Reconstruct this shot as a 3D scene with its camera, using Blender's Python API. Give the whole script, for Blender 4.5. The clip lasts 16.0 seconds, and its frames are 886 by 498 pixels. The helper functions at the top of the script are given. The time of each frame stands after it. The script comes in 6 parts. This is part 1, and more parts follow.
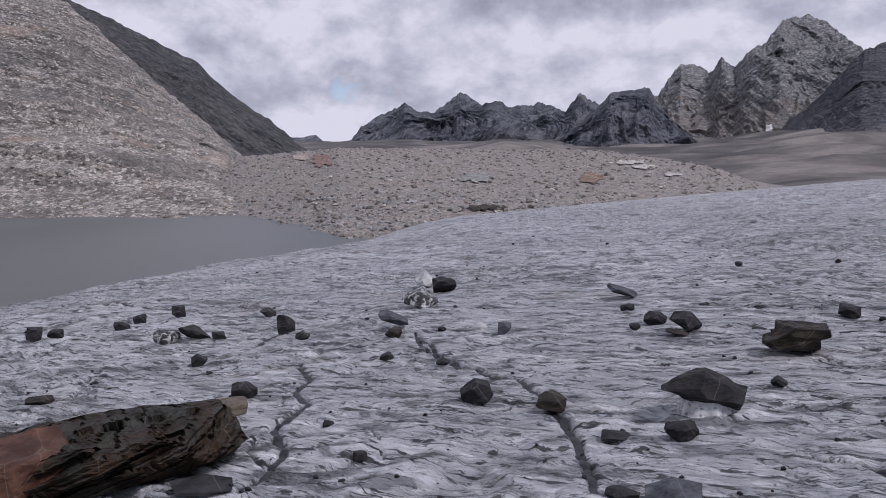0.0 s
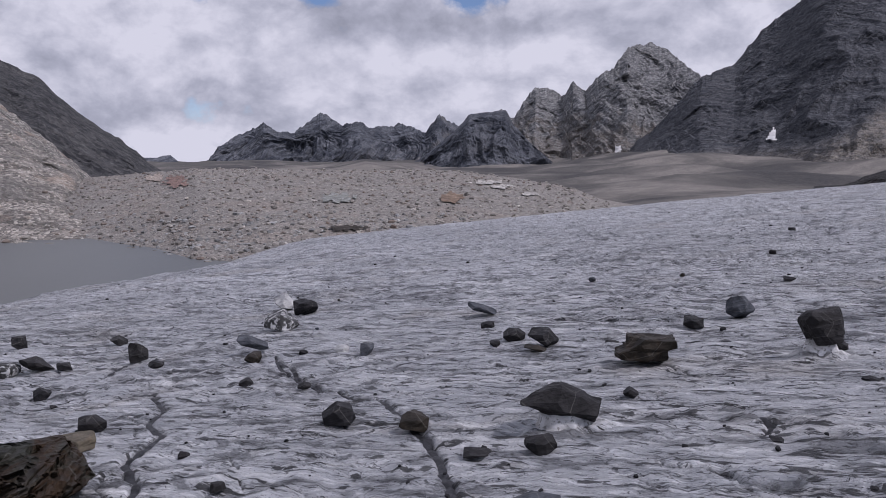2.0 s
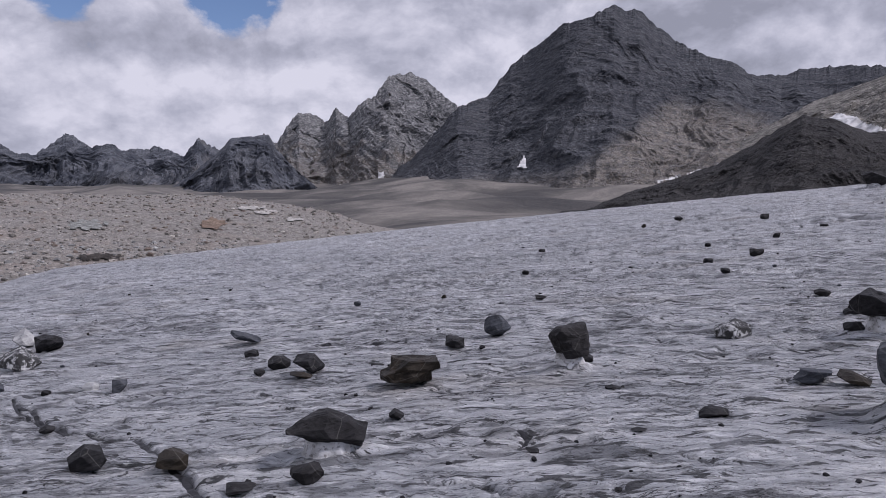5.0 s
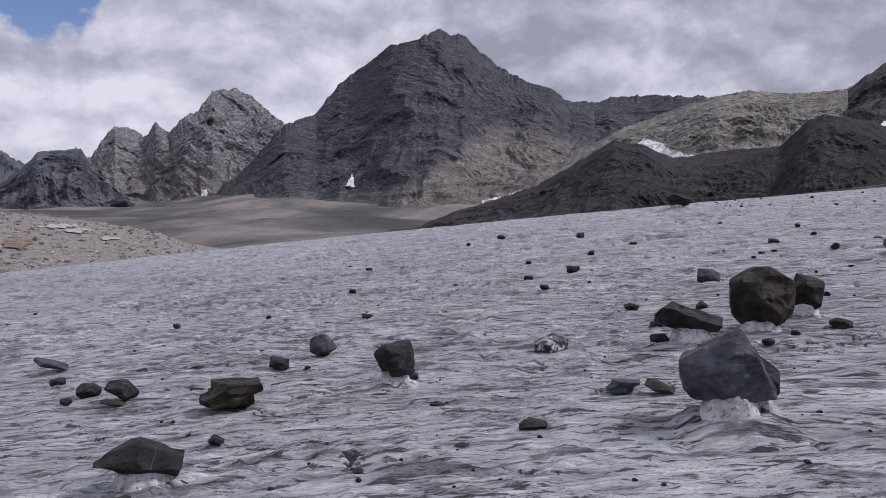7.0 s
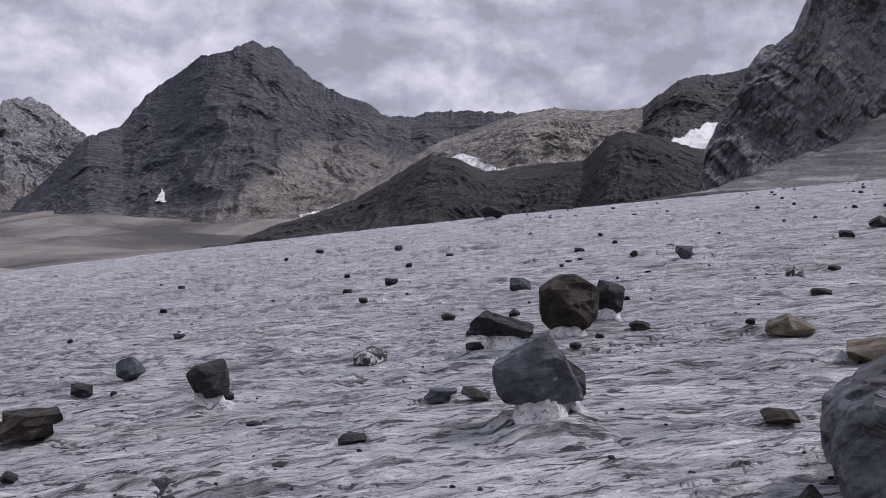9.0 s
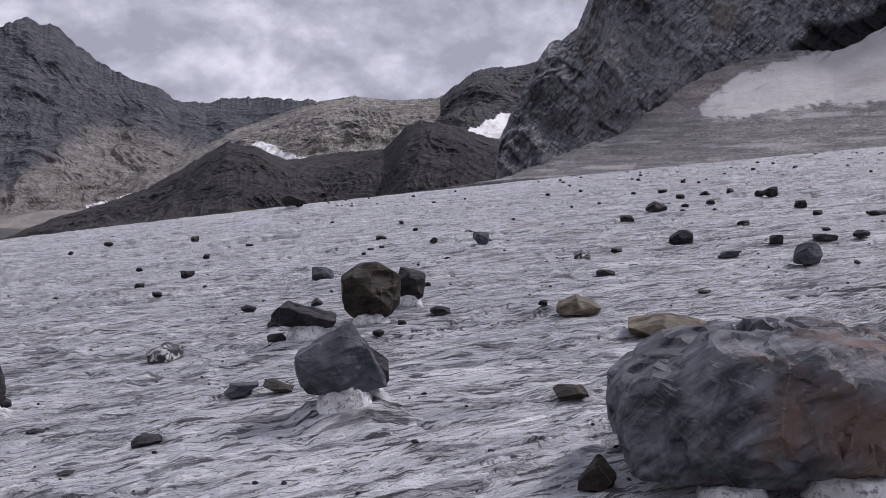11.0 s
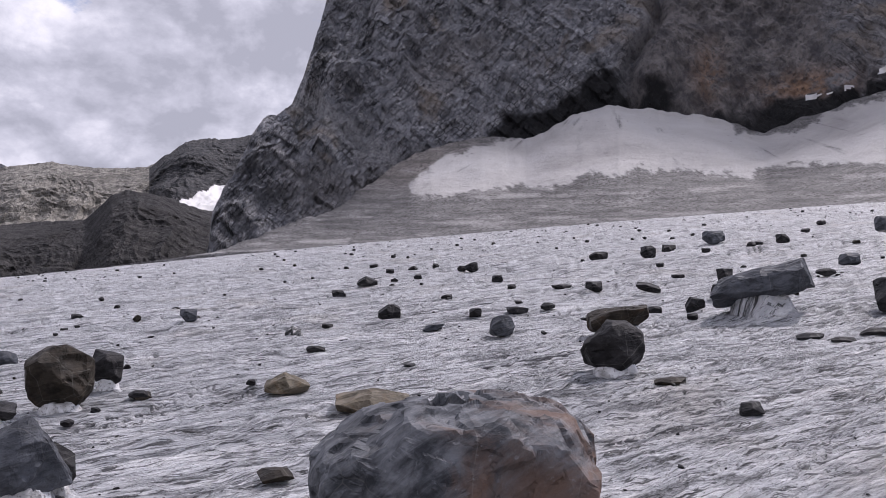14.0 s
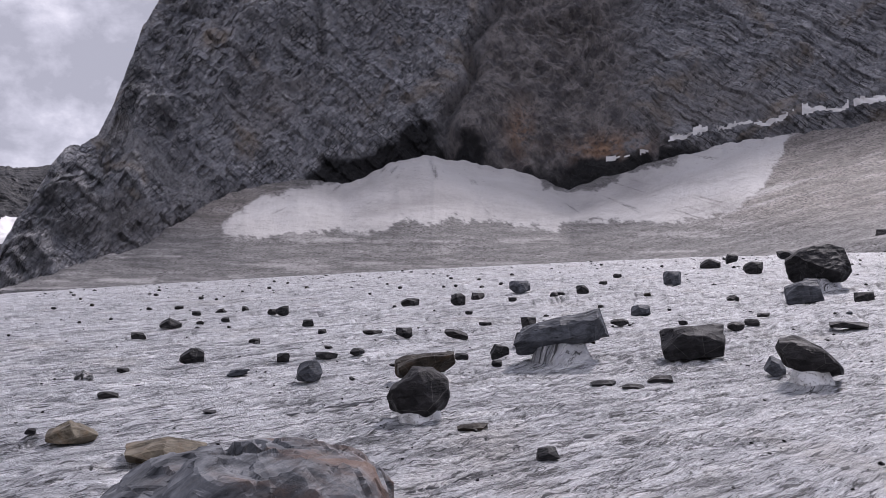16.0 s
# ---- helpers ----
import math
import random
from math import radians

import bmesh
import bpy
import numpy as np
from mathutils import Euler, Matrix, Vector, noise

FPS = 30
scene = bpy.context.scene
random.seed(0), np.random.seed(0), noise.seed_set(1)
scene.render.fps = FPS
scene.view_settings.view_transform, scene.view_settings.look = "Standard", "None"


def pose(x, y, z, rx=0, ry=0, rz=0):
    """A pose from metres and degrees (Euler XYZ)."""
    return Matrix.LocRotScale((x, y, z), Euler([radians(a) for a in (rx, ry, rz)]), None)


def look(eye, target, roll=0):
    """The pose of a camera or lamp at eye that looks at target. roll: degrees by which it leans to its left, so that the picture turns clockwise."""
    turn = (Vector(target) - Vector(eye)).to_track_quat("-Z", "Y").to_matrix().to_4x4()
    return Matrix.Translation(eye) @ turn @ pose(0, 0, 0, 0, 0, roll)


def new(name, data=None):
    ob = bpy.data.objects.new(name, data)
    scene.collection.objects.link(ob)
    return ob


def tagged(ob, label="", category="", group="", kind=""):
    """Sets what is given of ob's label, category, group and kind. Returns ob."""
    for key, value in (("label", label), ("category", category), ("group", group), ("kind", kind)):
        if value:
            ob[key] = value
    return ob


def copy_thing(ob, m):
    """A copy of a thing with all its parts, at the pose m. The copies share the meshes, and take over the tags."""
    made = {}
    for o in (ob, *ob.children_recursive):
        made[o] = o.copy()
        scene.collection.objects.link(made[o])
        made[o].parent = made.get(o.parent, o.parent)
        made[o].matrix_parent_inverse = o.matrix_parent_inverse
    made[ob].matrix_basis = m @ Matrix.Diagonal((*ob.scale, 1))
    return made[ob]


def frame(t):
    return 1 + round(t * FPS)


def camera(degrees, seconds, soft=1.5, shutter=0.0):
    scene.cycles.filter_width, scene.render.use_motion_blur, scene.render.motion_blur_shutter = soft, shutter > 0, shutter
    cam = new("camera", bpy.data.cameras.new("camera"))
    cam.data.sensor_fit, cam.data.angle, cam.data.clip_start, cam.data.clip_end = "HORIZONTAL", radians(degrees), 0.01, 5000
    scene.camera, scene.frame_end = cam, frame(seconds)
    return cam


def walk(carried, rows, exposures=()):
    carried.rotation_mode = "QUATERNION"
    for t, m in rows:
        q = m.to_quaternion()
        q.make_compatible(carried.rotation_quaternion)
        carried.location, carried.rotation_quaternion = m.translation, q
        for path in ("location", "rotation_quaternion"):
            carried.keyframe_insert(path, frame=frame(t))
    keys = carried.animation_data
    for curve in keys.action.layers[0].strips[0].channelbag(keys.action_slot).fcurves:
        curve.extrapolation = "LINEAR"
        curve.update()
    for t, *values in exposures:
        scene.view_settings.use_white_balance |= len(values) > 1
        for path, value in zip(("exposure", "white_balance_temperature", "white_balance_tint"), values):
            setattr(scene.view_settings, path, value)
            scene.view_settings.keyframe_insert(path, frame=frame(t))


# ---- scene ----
# A person stands on the ice and swings a phone round at arm's length: the eye drifts a third of a metre.
cam = camera(53.78, 16.0, soft=0.6)
PATH = [
    (0.0, 0.000, -0.000, 1.550, 83.00, -0.00, 0.00),
    (0.5, 0.004, 0.004, 1.551, 83.15, 0.03, -1.78),
    (1.0, 0.009, 0.008, 1.551, 83.37, 0.09, -3.74),
    (1.5, 0.014, 0.010, 1.550, 83.87, 0.02, -6.71),
    (2.0, 0.020, 0.013, 1.551, 84.33, -0.04, -9.03),
    (2.5, 0.026, 0.017, 1.552, 84.88, -0.16, -11.74),
    (3.0, 0.029, 0.022, 1.550, 85.20, -0.21, -14.84),
    (3.5, 0.032, 0.028, 1.549, 85.32, -0.19, -17.14),
    (6.0, 0.063, 0.050, 1.540, 86.69, -0.58, -29.61),
    (6.5, 0.075, 0.053, 1.539, 87.01, -0.75, -32.42),
    (7.0, 0.084, 0.054, 1.540, 87.36, -0.66, -35.55),
    (7.5, 0.088, 0.050, 1.540, 87.68, -0.39, -38.03),
    (8.0, 0.095, 0.044, 1.541, 88.16, -0.18, -41.49),
    (8.5, 0.102, 0.043, 1.538, 88.36, -0.02, -44.62),
    (11.0, 0.139, 0.053, 1.534, 87.48, 0.68, -60.30),
    (11.5, 0.140, 0.036, 1.534, 87.42, 1.02, -64.54),
    (12.0, 0.140, 0.027, 1.537, 87.55, 1.07, -67.07),
    (12.5, 0.141, 0.018, 1.542, 87.84, 1.16, -70.09),
    (13.0, 0.143, 0.009, 1.555, 88.54, 1.09, -72.53),
    (13.5, 0.145, -0.007, 1.565, 90.23, 1.02, -75.29),
    (14.0, 0.150, -0.020, 1.567, 92.03, 0.96, -78.74),
    (14.5, 0.157, -0.026, 1.568, 93.12, 0.77, -81.19),
    (15.0, 0.166, -0.035, 1.567, 93.92, 0.46, -83.82),
    (15.5, 0.176, -0.049, 1.568, 94.56, 0.28, -87.00),
    (16.0, 0.190, -0.064, 1.567, 94.88, -0.05, -90.88),
]
walk(cam, [(t, pose(x, y, z, rx, ry, rz)) for t, x, y, z, rx, ry, rz in PATH],
     exposures=[(0.0, -0.31, 5950, 22), (3.0, -0.38, 5930, 22), (7.0, -0.24, 6000, 22), (12.5, 0.08, 6120, 22), (14.5, 0.24, 6180, 22), (16.0, 0.24, 6180, 22)])

# ---- world, sun ----
SUN_AZ, SUN_EL = 124.0, 50.0
world = bpy.data.worlds.new("sky")
scene.world = world
world.use_nodes = True
WN, WL = world.node_tree.nodes, world.node_tree.links
WN.clear()


def wnode(kind, **values):
    n = WN.new(kind)
    for k, v in values.items():
        n.inputs[k].default_value = v
    return n


sky = WN.new("ShaderNodeTexSky")
sky.sky_type, sky.sun_disc = "NISHITA", False
sky.sun_elevation, sky.sun_rotation = radians(SUN_EL), radians(SUN_AZ)
sky.altitude = 3000
w_coord = WN.new("ShaderNodeTexCoord")
w_map = WN.new("ShaderNodeMapping")
w_map.inputs["Scale"].default_value = (1.0, 1.0, 1.45)
w_map.inputs["Location"].default_value = (2.35, 0.4, 0.1)
WL.new(w_coord.outputs["Generated"], w_map.inputs["Vector"])
w_map2 = WN.new("ShaderNodeMapping")
w_map2.inputs["Scale"].default_value = (1.0, 1.0, 1.45)
w_map2.inputs["Location"].default_value = (2.35 + 0.016, 0.4 - 0.008, 0.1 + 0.045)
WL.new(w_coord.outputs["Generated"], w_map2.inputs["Vector"])


def cloud_noise(mapping, scale, detail, rough, distort):
    n = wnode("ShaderNodeTexNoise", Scale=scale, Detail=detail, Roughness=rough, Distortion=distort)
    WL.new(mapping.outputs["Vector"], n.inputs["Vector"])
    return n


def wmath(op, a, b, clamp=False):
    n = WN.new("ShaderNodeMath")
    n.operation, n.use_clamp = op, clamp
    for i, v in enumerate((a, b)):
        if isinstance(v, (int, float)):
            n.inputs[i].default_value = v
        else:
            WL.new(v, n.inputs[i])
    return n.outputs[0]


def wramp(value, stops):
    n = WN.new("ShaderNodeValToRGB")
    els = n.color_ramp.elements
    while len(els) < len(stops):
        els.new(0.5)
    for e, (p, c) in zip(els, stops):
        e.position, e.color = p, (*c, 1)
    WL.new(value, n.inputs["Fac"])
    return n.outputs["Color"]


def billow(mapping, scale):
    """Heaped rounded cloud heads, large and small."""
    warp = cloud_noise(mapping, 5.0, 5, 0.55, 0.0)
    push = WN.new("ShaderNodeVectorMath")
    push.operation = "MULTIPLY_ADD"
    WL.new(warp.outputs["Color"], push.inputs[0])
    push.inputs[1].default_value = (0.075, 0.075, 0.075)
    WL.new(mapping.outputs["Vector"], push.inputs[2])
    n = WN.new("ShaderNodeTexVoronoi")
    n.feature, n.normalize = "SMOOTH_F1", True
    for k, q in (("Scale", scale), ("Detail", 5.0), ("Roughness", 0.50), ("Lacunarity", 2.4), ("Smoothness", 0.10)):
        n.inputs[k].default_value = q
    WL.new(push.outputs["Vector"], n.inputs["Vector"])
    return wmath("SUBTRACT", 1.0, n.outputs["Distance"])


puff, puff_lit = billow(w_map, 5.5), billow(w_map2, 5.5)
body = cloud_noise(w_map, 4.0, 12, 0.56, 0.12)
broad = cloud_noise(w_map, 1.9, 3, 0.5, 0.0)
density = wmath("ADD", wmath("MULTIPLY", body.outputs["Fac"], 0.42), wmath("MULTIPLY", broad.outputs["Fac"], 0.50))
density = wmath("ADD", density, wmath("MULTIPLY", wmath("SUBTRACT", puff, 0.45), 0.34))
w_sep = WN.new("ShaderNodeSeparateXYZ")
WL.new(w_coord.outputs["Generated"], w_sep.inputs[0])
# cloud banks close up towards the horizon
density = wmath("ADD", density, wmath("MULTIPLY", wmath("SUBTRACT", 0.235, w_sep.outputs["Z"], True), 0.55))
def opening(az, el, size, depth):
    """Thins the cloud round one direction."""
    dot = WN.new("ShaderNodeVectorMath")
    dot.operation = "DOT_PRODUCT"
    WL.new(w_coord.outputs["Generated"], dot.inputs[0])
    a, e = radians(az), radians(el)
    dot.inputs[1].default_value = (math.sin(a) * math.cos(e), math.cos(a) * math.cos(e), math.sin(e))
    k = wmath("SUBTRACT", 1.0, wmath("DIVIDE", wmath("SUBTRACT", 1.0, dot.outputs["Value"]), 1 - math.cos(radians(size))), True)
    return wmath("MULTIPLY", k, depth)


for az, el, size, depth in ((10.8, 12.5, 3.6, 0.09), (1.5, 12.2, 3.2, 0.10), (-9, 11.8, 2.5, 0.08), (53.5, 9.6, 2.6, 0.14), (20, 11.5, 6, -0.10), (31, 12, 7, -0.12), (-15, 7, 7, -0.06)):
    density = wmath("SUBTRACT", density, opening(az, el, size, depth))
cover = wramp(density, [(0.492, (0, 0, 0)), (0.522, (1, 1, 1))])
relief = wmath("MULTIPLY", wmath("SUBTRACT", puff, puff_lit), 3.4)
tone = wmath("ADD", wmath("ADD", relief, 0.60), wmath("MULTIPLY", wmath("SUBTRACT", body.outputs["Fac"], 0.5), -0.45))
tone = wmath("ADD", tone, wmath("MULTIPLY", wmath("SUBTRACT", puff, 0.6), 0.7))
# the bank over the cliff is thicker and greyer
tone = wmath("SUBTRACT", tone, wmath("MULTIPLY", wmath("SUBTRACT", w_sep.outputs["X"], 0.45, True), 0.85), clamp=True)
cloud_colour = wramp(tone, [(0.0, (0.38, 0.395, 0.435)), (0.36, (0.52, 0.535, 0.58)), (0.62, (0.67, 0.68, 0.715)), (0.95, (0.86, 0.86, 0.875))])
sky_dim = WN.new("ShaderNodeVectorMath")
sky_dim.operation = "SCALE"
sky_dim.inputs["Scale"].default_value = 0.11
WL.new(sky.outputs["Color"], sky_dim.inputs[0])
w_mix = WN.new("ShaderNodeMix")
w_mix.data_type = "RGBA"
WL.new(cover, w_mix.inputs["Factor"])
WL.new(sky_dim.outputs["Vector"], w_mix.inputs["A"])
WL.new(cloud_colour, w_mix.inputs["B"])
w_back = wnode("ShaderNodeBackground", Strength=1.0)
WL.new(w_mix.outputs["Result"], w_back.inputs["Color"])
w_out = WN.new("ShaderNodeOutputWorld")
WL.new(w_back.outputs["Background"], w_out.inputs["Surface"])

sun = new("sun", bpy.data.lights.new("sun", "SUN"))
sun.data.energy, sun.data.angle, sun.data.color = 2.9, radians(8), (1.0, 0.96, 0.90)
_a, _e = radians(SUN_AZ), radians(SUN_EL)
sun.matrix_world = look((math.sin(_a) * math.cos(_e) * 60, math.cos(_a) * math.cos(_e) * 60, math.sin(_e) * 60), (0, 0, 0))

# ---- materials ----
class Mat:
    """A small builder of node materials."""

    def __init__(self, name, roughness=0.8, specular=0.3):
        self.mat = bpy.data.materials.new(name)
        self.mat.use_nodes = True
        self.n, self.l = self.mat.node_tree.nodes, self.mat.node_tree.links
        self.bsdf = self.n["Principled BSDF"]
        self.bsdf.inputs["Roughness"].default_value = roughness
        self.bsdf.inputs["Specular IOR Level"].default_value = specular
        self.height = None

    def put(self, node, key, v):
        if isinstance(v, (int, float)):
            node.inputs[key].default_value = v
        elif isinstance(v, tuple):
            node.inputs[key].default_value = (*v, 1) if len(v) == 3 and node.inputs[key].type == "RGBA" else v
        else:
            self.l.new(v, node.inputs[key])

    def coord(self, scale=(1, 1, 1), rot=(0, 0, 0), local=False):
        src = self.n.new("ShaderNodeTexCoord").outputs["Object"] if local else self.n.new("ShaderNodeNewGeometry").outputs["Position"]
        # turn first, stretch after
        r, m = self.n.new("ShaderNodeMapping"), self.n.new("ShaderNodeMapping")
        r.inputs["Rotation"].default_value = [radians(a) for a in rot]
        m.inputs["Scale"].default_value = scale
        self.l.new(src, r.inputs["Vector"])
        self.l.new(r.outputs["Vector"], m.inputs["Vector"])
        return m.outputs["Vector"]

    def noise(self, vec, scale, detail=6, rough=0.55, distort=0.0):
        n = self.n.new("ShaderNodeTexNoise")
        for k, v in (("Vector", vec), ("Scale", scale), ("Detail", detail), ("Roughness", rough), ("Distortion", distort)):
            self.put(n, k, v)
        return n.outputs["Fac"]

    def cells(self, vec, scale, feature="F1", out="Distance", rand=1.0):
        n = self.n.new("ShaderNodeTexVoronoi")
        n.feature = feature
        self.put(n, "Vector", vec), self.put(n, "Scale", scale), self.put(n, "Randomness", rand)
        return n.outputs[out]

    def math(self, op, a, b=0.0, clamp=False):
        n = self.n.new("ShaderNodeMath")
        n.operation, n.use_clamp = op, clamp
        self.put(n, 0, a), self.put(n, 1, b)
        return n.outputs[0]

    def step(self, v, lo, hi, a=0.0, b=1.0):
        n = self.n.new("ShaderNodeMapRange")
        n.interpolation_type = "SMOOTHSTEP"
        for k, x in (("Value", v), ("From Min", lo), ("From Max", hi), ("To Min", a), ("To Max", b)):
            self.put(n, k, x)
        return n.outputs["Result"]

    def ramp(self, v, stops):
        n = self.n.new("ShaderNodeValToRGB")
        els = n.color_ramp.elements
        while len(els) < len(stops):
            els.new(0.5)
        for e, (p, c) in zip(els, stops):
            e.position, e.color = p, (*c, 1)
        self.l.new(v, n.inputs["Fac"])
        return n.outputs["Color"]

    def mix(self, f, a, b, blend="MIX"):
        n = self.n.new("ShaderNodeMix")
        n.data_type, n.blend_type = "RGBA", blend
        self.put(n, "Factor", f), self.put(n, "A", a), self.put(n, "B", b)
        return n.outputs["Result"]

    def join(self, a, b, c=0.0):
        n = self.n.new("ShaderNodeCombineXYZ")
        for i, v in enumerate((a, b, c)):
            self.put(n, i, v)
        return n.outputs[0]

    def bricks(self, vec, width, height, mortar, smooth=0.3):
        """Random value of each block, and its joints."""
        n = self.n.new("ShaderNodeTexBrick")
        n.offset, n.squash = 0.37, 1.0
        for k, v in (("Vector", vec), ("Color1", (0, 0, 0)), ("Color2", (1, 1, 1)), ("Mortar", (0.5, 0.5, 0.5)), ("Scale", 1.0), ("Mortar Size", mortar),
                     ("Mortar Smooth", smooth), ("Bias", 0.0), ("Brick Width", width), ("Row Height", height)):
            self.put(n, k, v)
        return n.outputs["Color"], n.outputs["Fac"]

    def attr(self, name):
        n = self.n.new("ShaderNodeAttribute")
        n.attribute_name = name
        return n.outputs["Fac"]

    def random(self):
        return self.n.new("ShaderNodeObjectInfo").outputs["Random"]

    def island(self):
        return self.n.new("ShaderNodeNewGeometry").outputs["Random Per Island"]

    def up(self):
        n = self.n.new("ShaderNodeSeparateXYZ")
        self.l.new(self.n.new("ShaderNodeNewGeometry").outputs["Normal"], n.inputs[0])
        return n.outputs["Z"]

    def bump(self, h, strength, distance):
        n = self.n.new("ShaderNodeBump")
        n.inputs["Strength"].default_value, n.inputs["Distance"].default_value = strength, distance
        self.l.new(h, n.inputs["Height"])
        if self.height is not None:
            self.l.new(self.height, n.inputs["Normal"])
        self.height = n.outputs["Normal"]
        self.l.new(self.height, self.bsdf.inputs["Normal"])
        return self

    def colour(self, c):
        self.put(self.bsdf, "Base Color", c)
        return self

    def rough(self, v):
        self.put(self.bsdf, "Roughness", v)
        return self


def grey(v, tint=(1.0, 1.0, 1.0)):
    return tuple(v * t for t in tint)


def ice_material():
    m = Mat("dirty_glacier_ice", 0.5, 0.4)
    flat = m.coord()
    fu, fv = m.attr("flow_u"), m.attr("flow_v")
    flow = m.join(m.math("MULTIPLY", fu, 0.62), m.math("MULTIPLY", fv, 2.4))
    flow2 = m.join(m.math("MULTIPLY", fu, 0.58), m.math("MULTIPLY", fv, 3.0))
    broad, warm, gate = m.noise(flat, 0.13, 4, 0.5), m.noise(flat, 0.5, 5, 0.62, 0.5), m.noise(flat, 0.9, 4, 0.55)
    streak, mid = m.noise(flow, 0.9, 7, 0.60, 0.7), m.noise(flow, 2.4, 7, 0.62, 0.9)
    fine, dash = m.noise(flow, 7.5, 6, 0.62, 0.7), m.noise(flow2, 5.0, 6, 0.62, 0.6)
    grain = m.noise(flat, 70.0, 4, 0.62)
    tone = m.math("ADD", m.math("MULTIPLY", streak, 0.46), m.math("ADD", m.math("MULTIPLY", mid, 0.38), m.math("MULTIPLY", fine, 0.16)))
    base = m.ramp(tone, [(0.39, grey(0.33, (0.97, 1.0, 1.05))), (0.46, grey(0.47, (0.98, 1.0, 1.04))), (0.53, grey(0.62, (0.99, 1, 1.03))), (0.60, grey(0.78))])
    base = m.mix(m.math("MULTIPLY", m.attr("lake_grey"), m.step(broad, 0.35, 0.62, 0.25, 1.0)), base, grey(0.30, (0.97, 1.0, 1.06)))
    base = m.mix(m.step(warm, 0.54, 0.68, 0.0, 0.40), base, (0.36, 0.322, 0.275))
    # wet silt and painted shade darken the hollows, with sharp shores
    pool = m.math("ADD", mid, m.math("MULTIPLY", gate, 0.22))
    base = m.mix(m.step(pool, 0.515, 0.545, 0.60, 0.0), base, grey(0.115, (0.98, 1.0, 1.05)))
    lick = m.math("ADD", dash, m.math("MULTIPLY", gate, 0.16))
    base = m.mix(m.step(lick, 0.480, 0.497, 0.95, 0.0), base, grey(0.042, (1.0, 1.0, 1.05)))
    nick = m.math("ADD", fine, m.math("MULTIPLY", warm, 0.14))
    base = m.mix(m.step(nick, 0.448, 0.468, 0.9, 0.0), base, grey(0.055))
    # paler crests
    base = m.mix(m.step(m.math("ADD", fine, m.math("MULTIPLY", mid, 0.3)), 0.71, 0.76, 0.0, 0.40), base, grey(0.86))
    # thin winding cracks, dark with silt and painted shade
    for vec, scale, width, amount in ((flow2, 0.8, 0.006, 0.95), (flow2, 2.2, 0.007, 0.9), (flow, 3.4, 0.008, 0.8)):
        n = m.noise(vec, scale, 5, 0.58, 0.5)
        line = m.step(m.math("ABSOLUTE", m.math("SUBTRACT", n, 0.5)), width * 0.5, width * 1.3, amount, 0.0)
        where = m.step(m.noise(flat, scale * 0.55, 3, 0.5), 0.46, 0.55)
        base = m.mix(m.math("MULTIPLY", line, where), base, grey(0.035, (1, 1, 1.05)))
    base = m.mix(m.math("MULTIPLY", m.attr("silt_shade"), m.step(grain, 0.3, 0.55, 0.6, 1.0), True), base, (0.035, 0.035, 0.040))
    # grains of grit
    base = m.mix(m.step(grain, 0.61, 0.66, 0.0, 0.7), base, grey(0.05))
    m.colour(base)
    m.rough(m.step(streak, 0.35, 0.7, 0.40, 0.70))
    m.bump(m.step(pool, 0.49, 0.57), 0.8, 0.035).bump(dash, 1.0, 0.08).bump(fine, 1.0, 0.06).bump(grain, 0.6, 0.010)
    return m.mat


def clean_ice_material():
    m = Mat("washed_ice", 0.45, 0.45)
    v = m.coord()
    a, b = m.noise(v, 6, 6, 0.6, 0.4), m.noise(v, 40, 4, 0.6)
    c = m.ramp(a, [(0.32, grey(0.24, (1.03, 1, 0.95))), (0.45, grey(0.50, (1.01, 1, 0.98))), (0.60, grey(0.74))])
    m.colour(m.mix(m.step(b, 0.54, 0.64, 0, 0.7), c, (0.10, 0.09, 0.08)))
    m.bump(a, 0.9, 0.05).bump(b, 0.5, 0.006)
    return m.mat


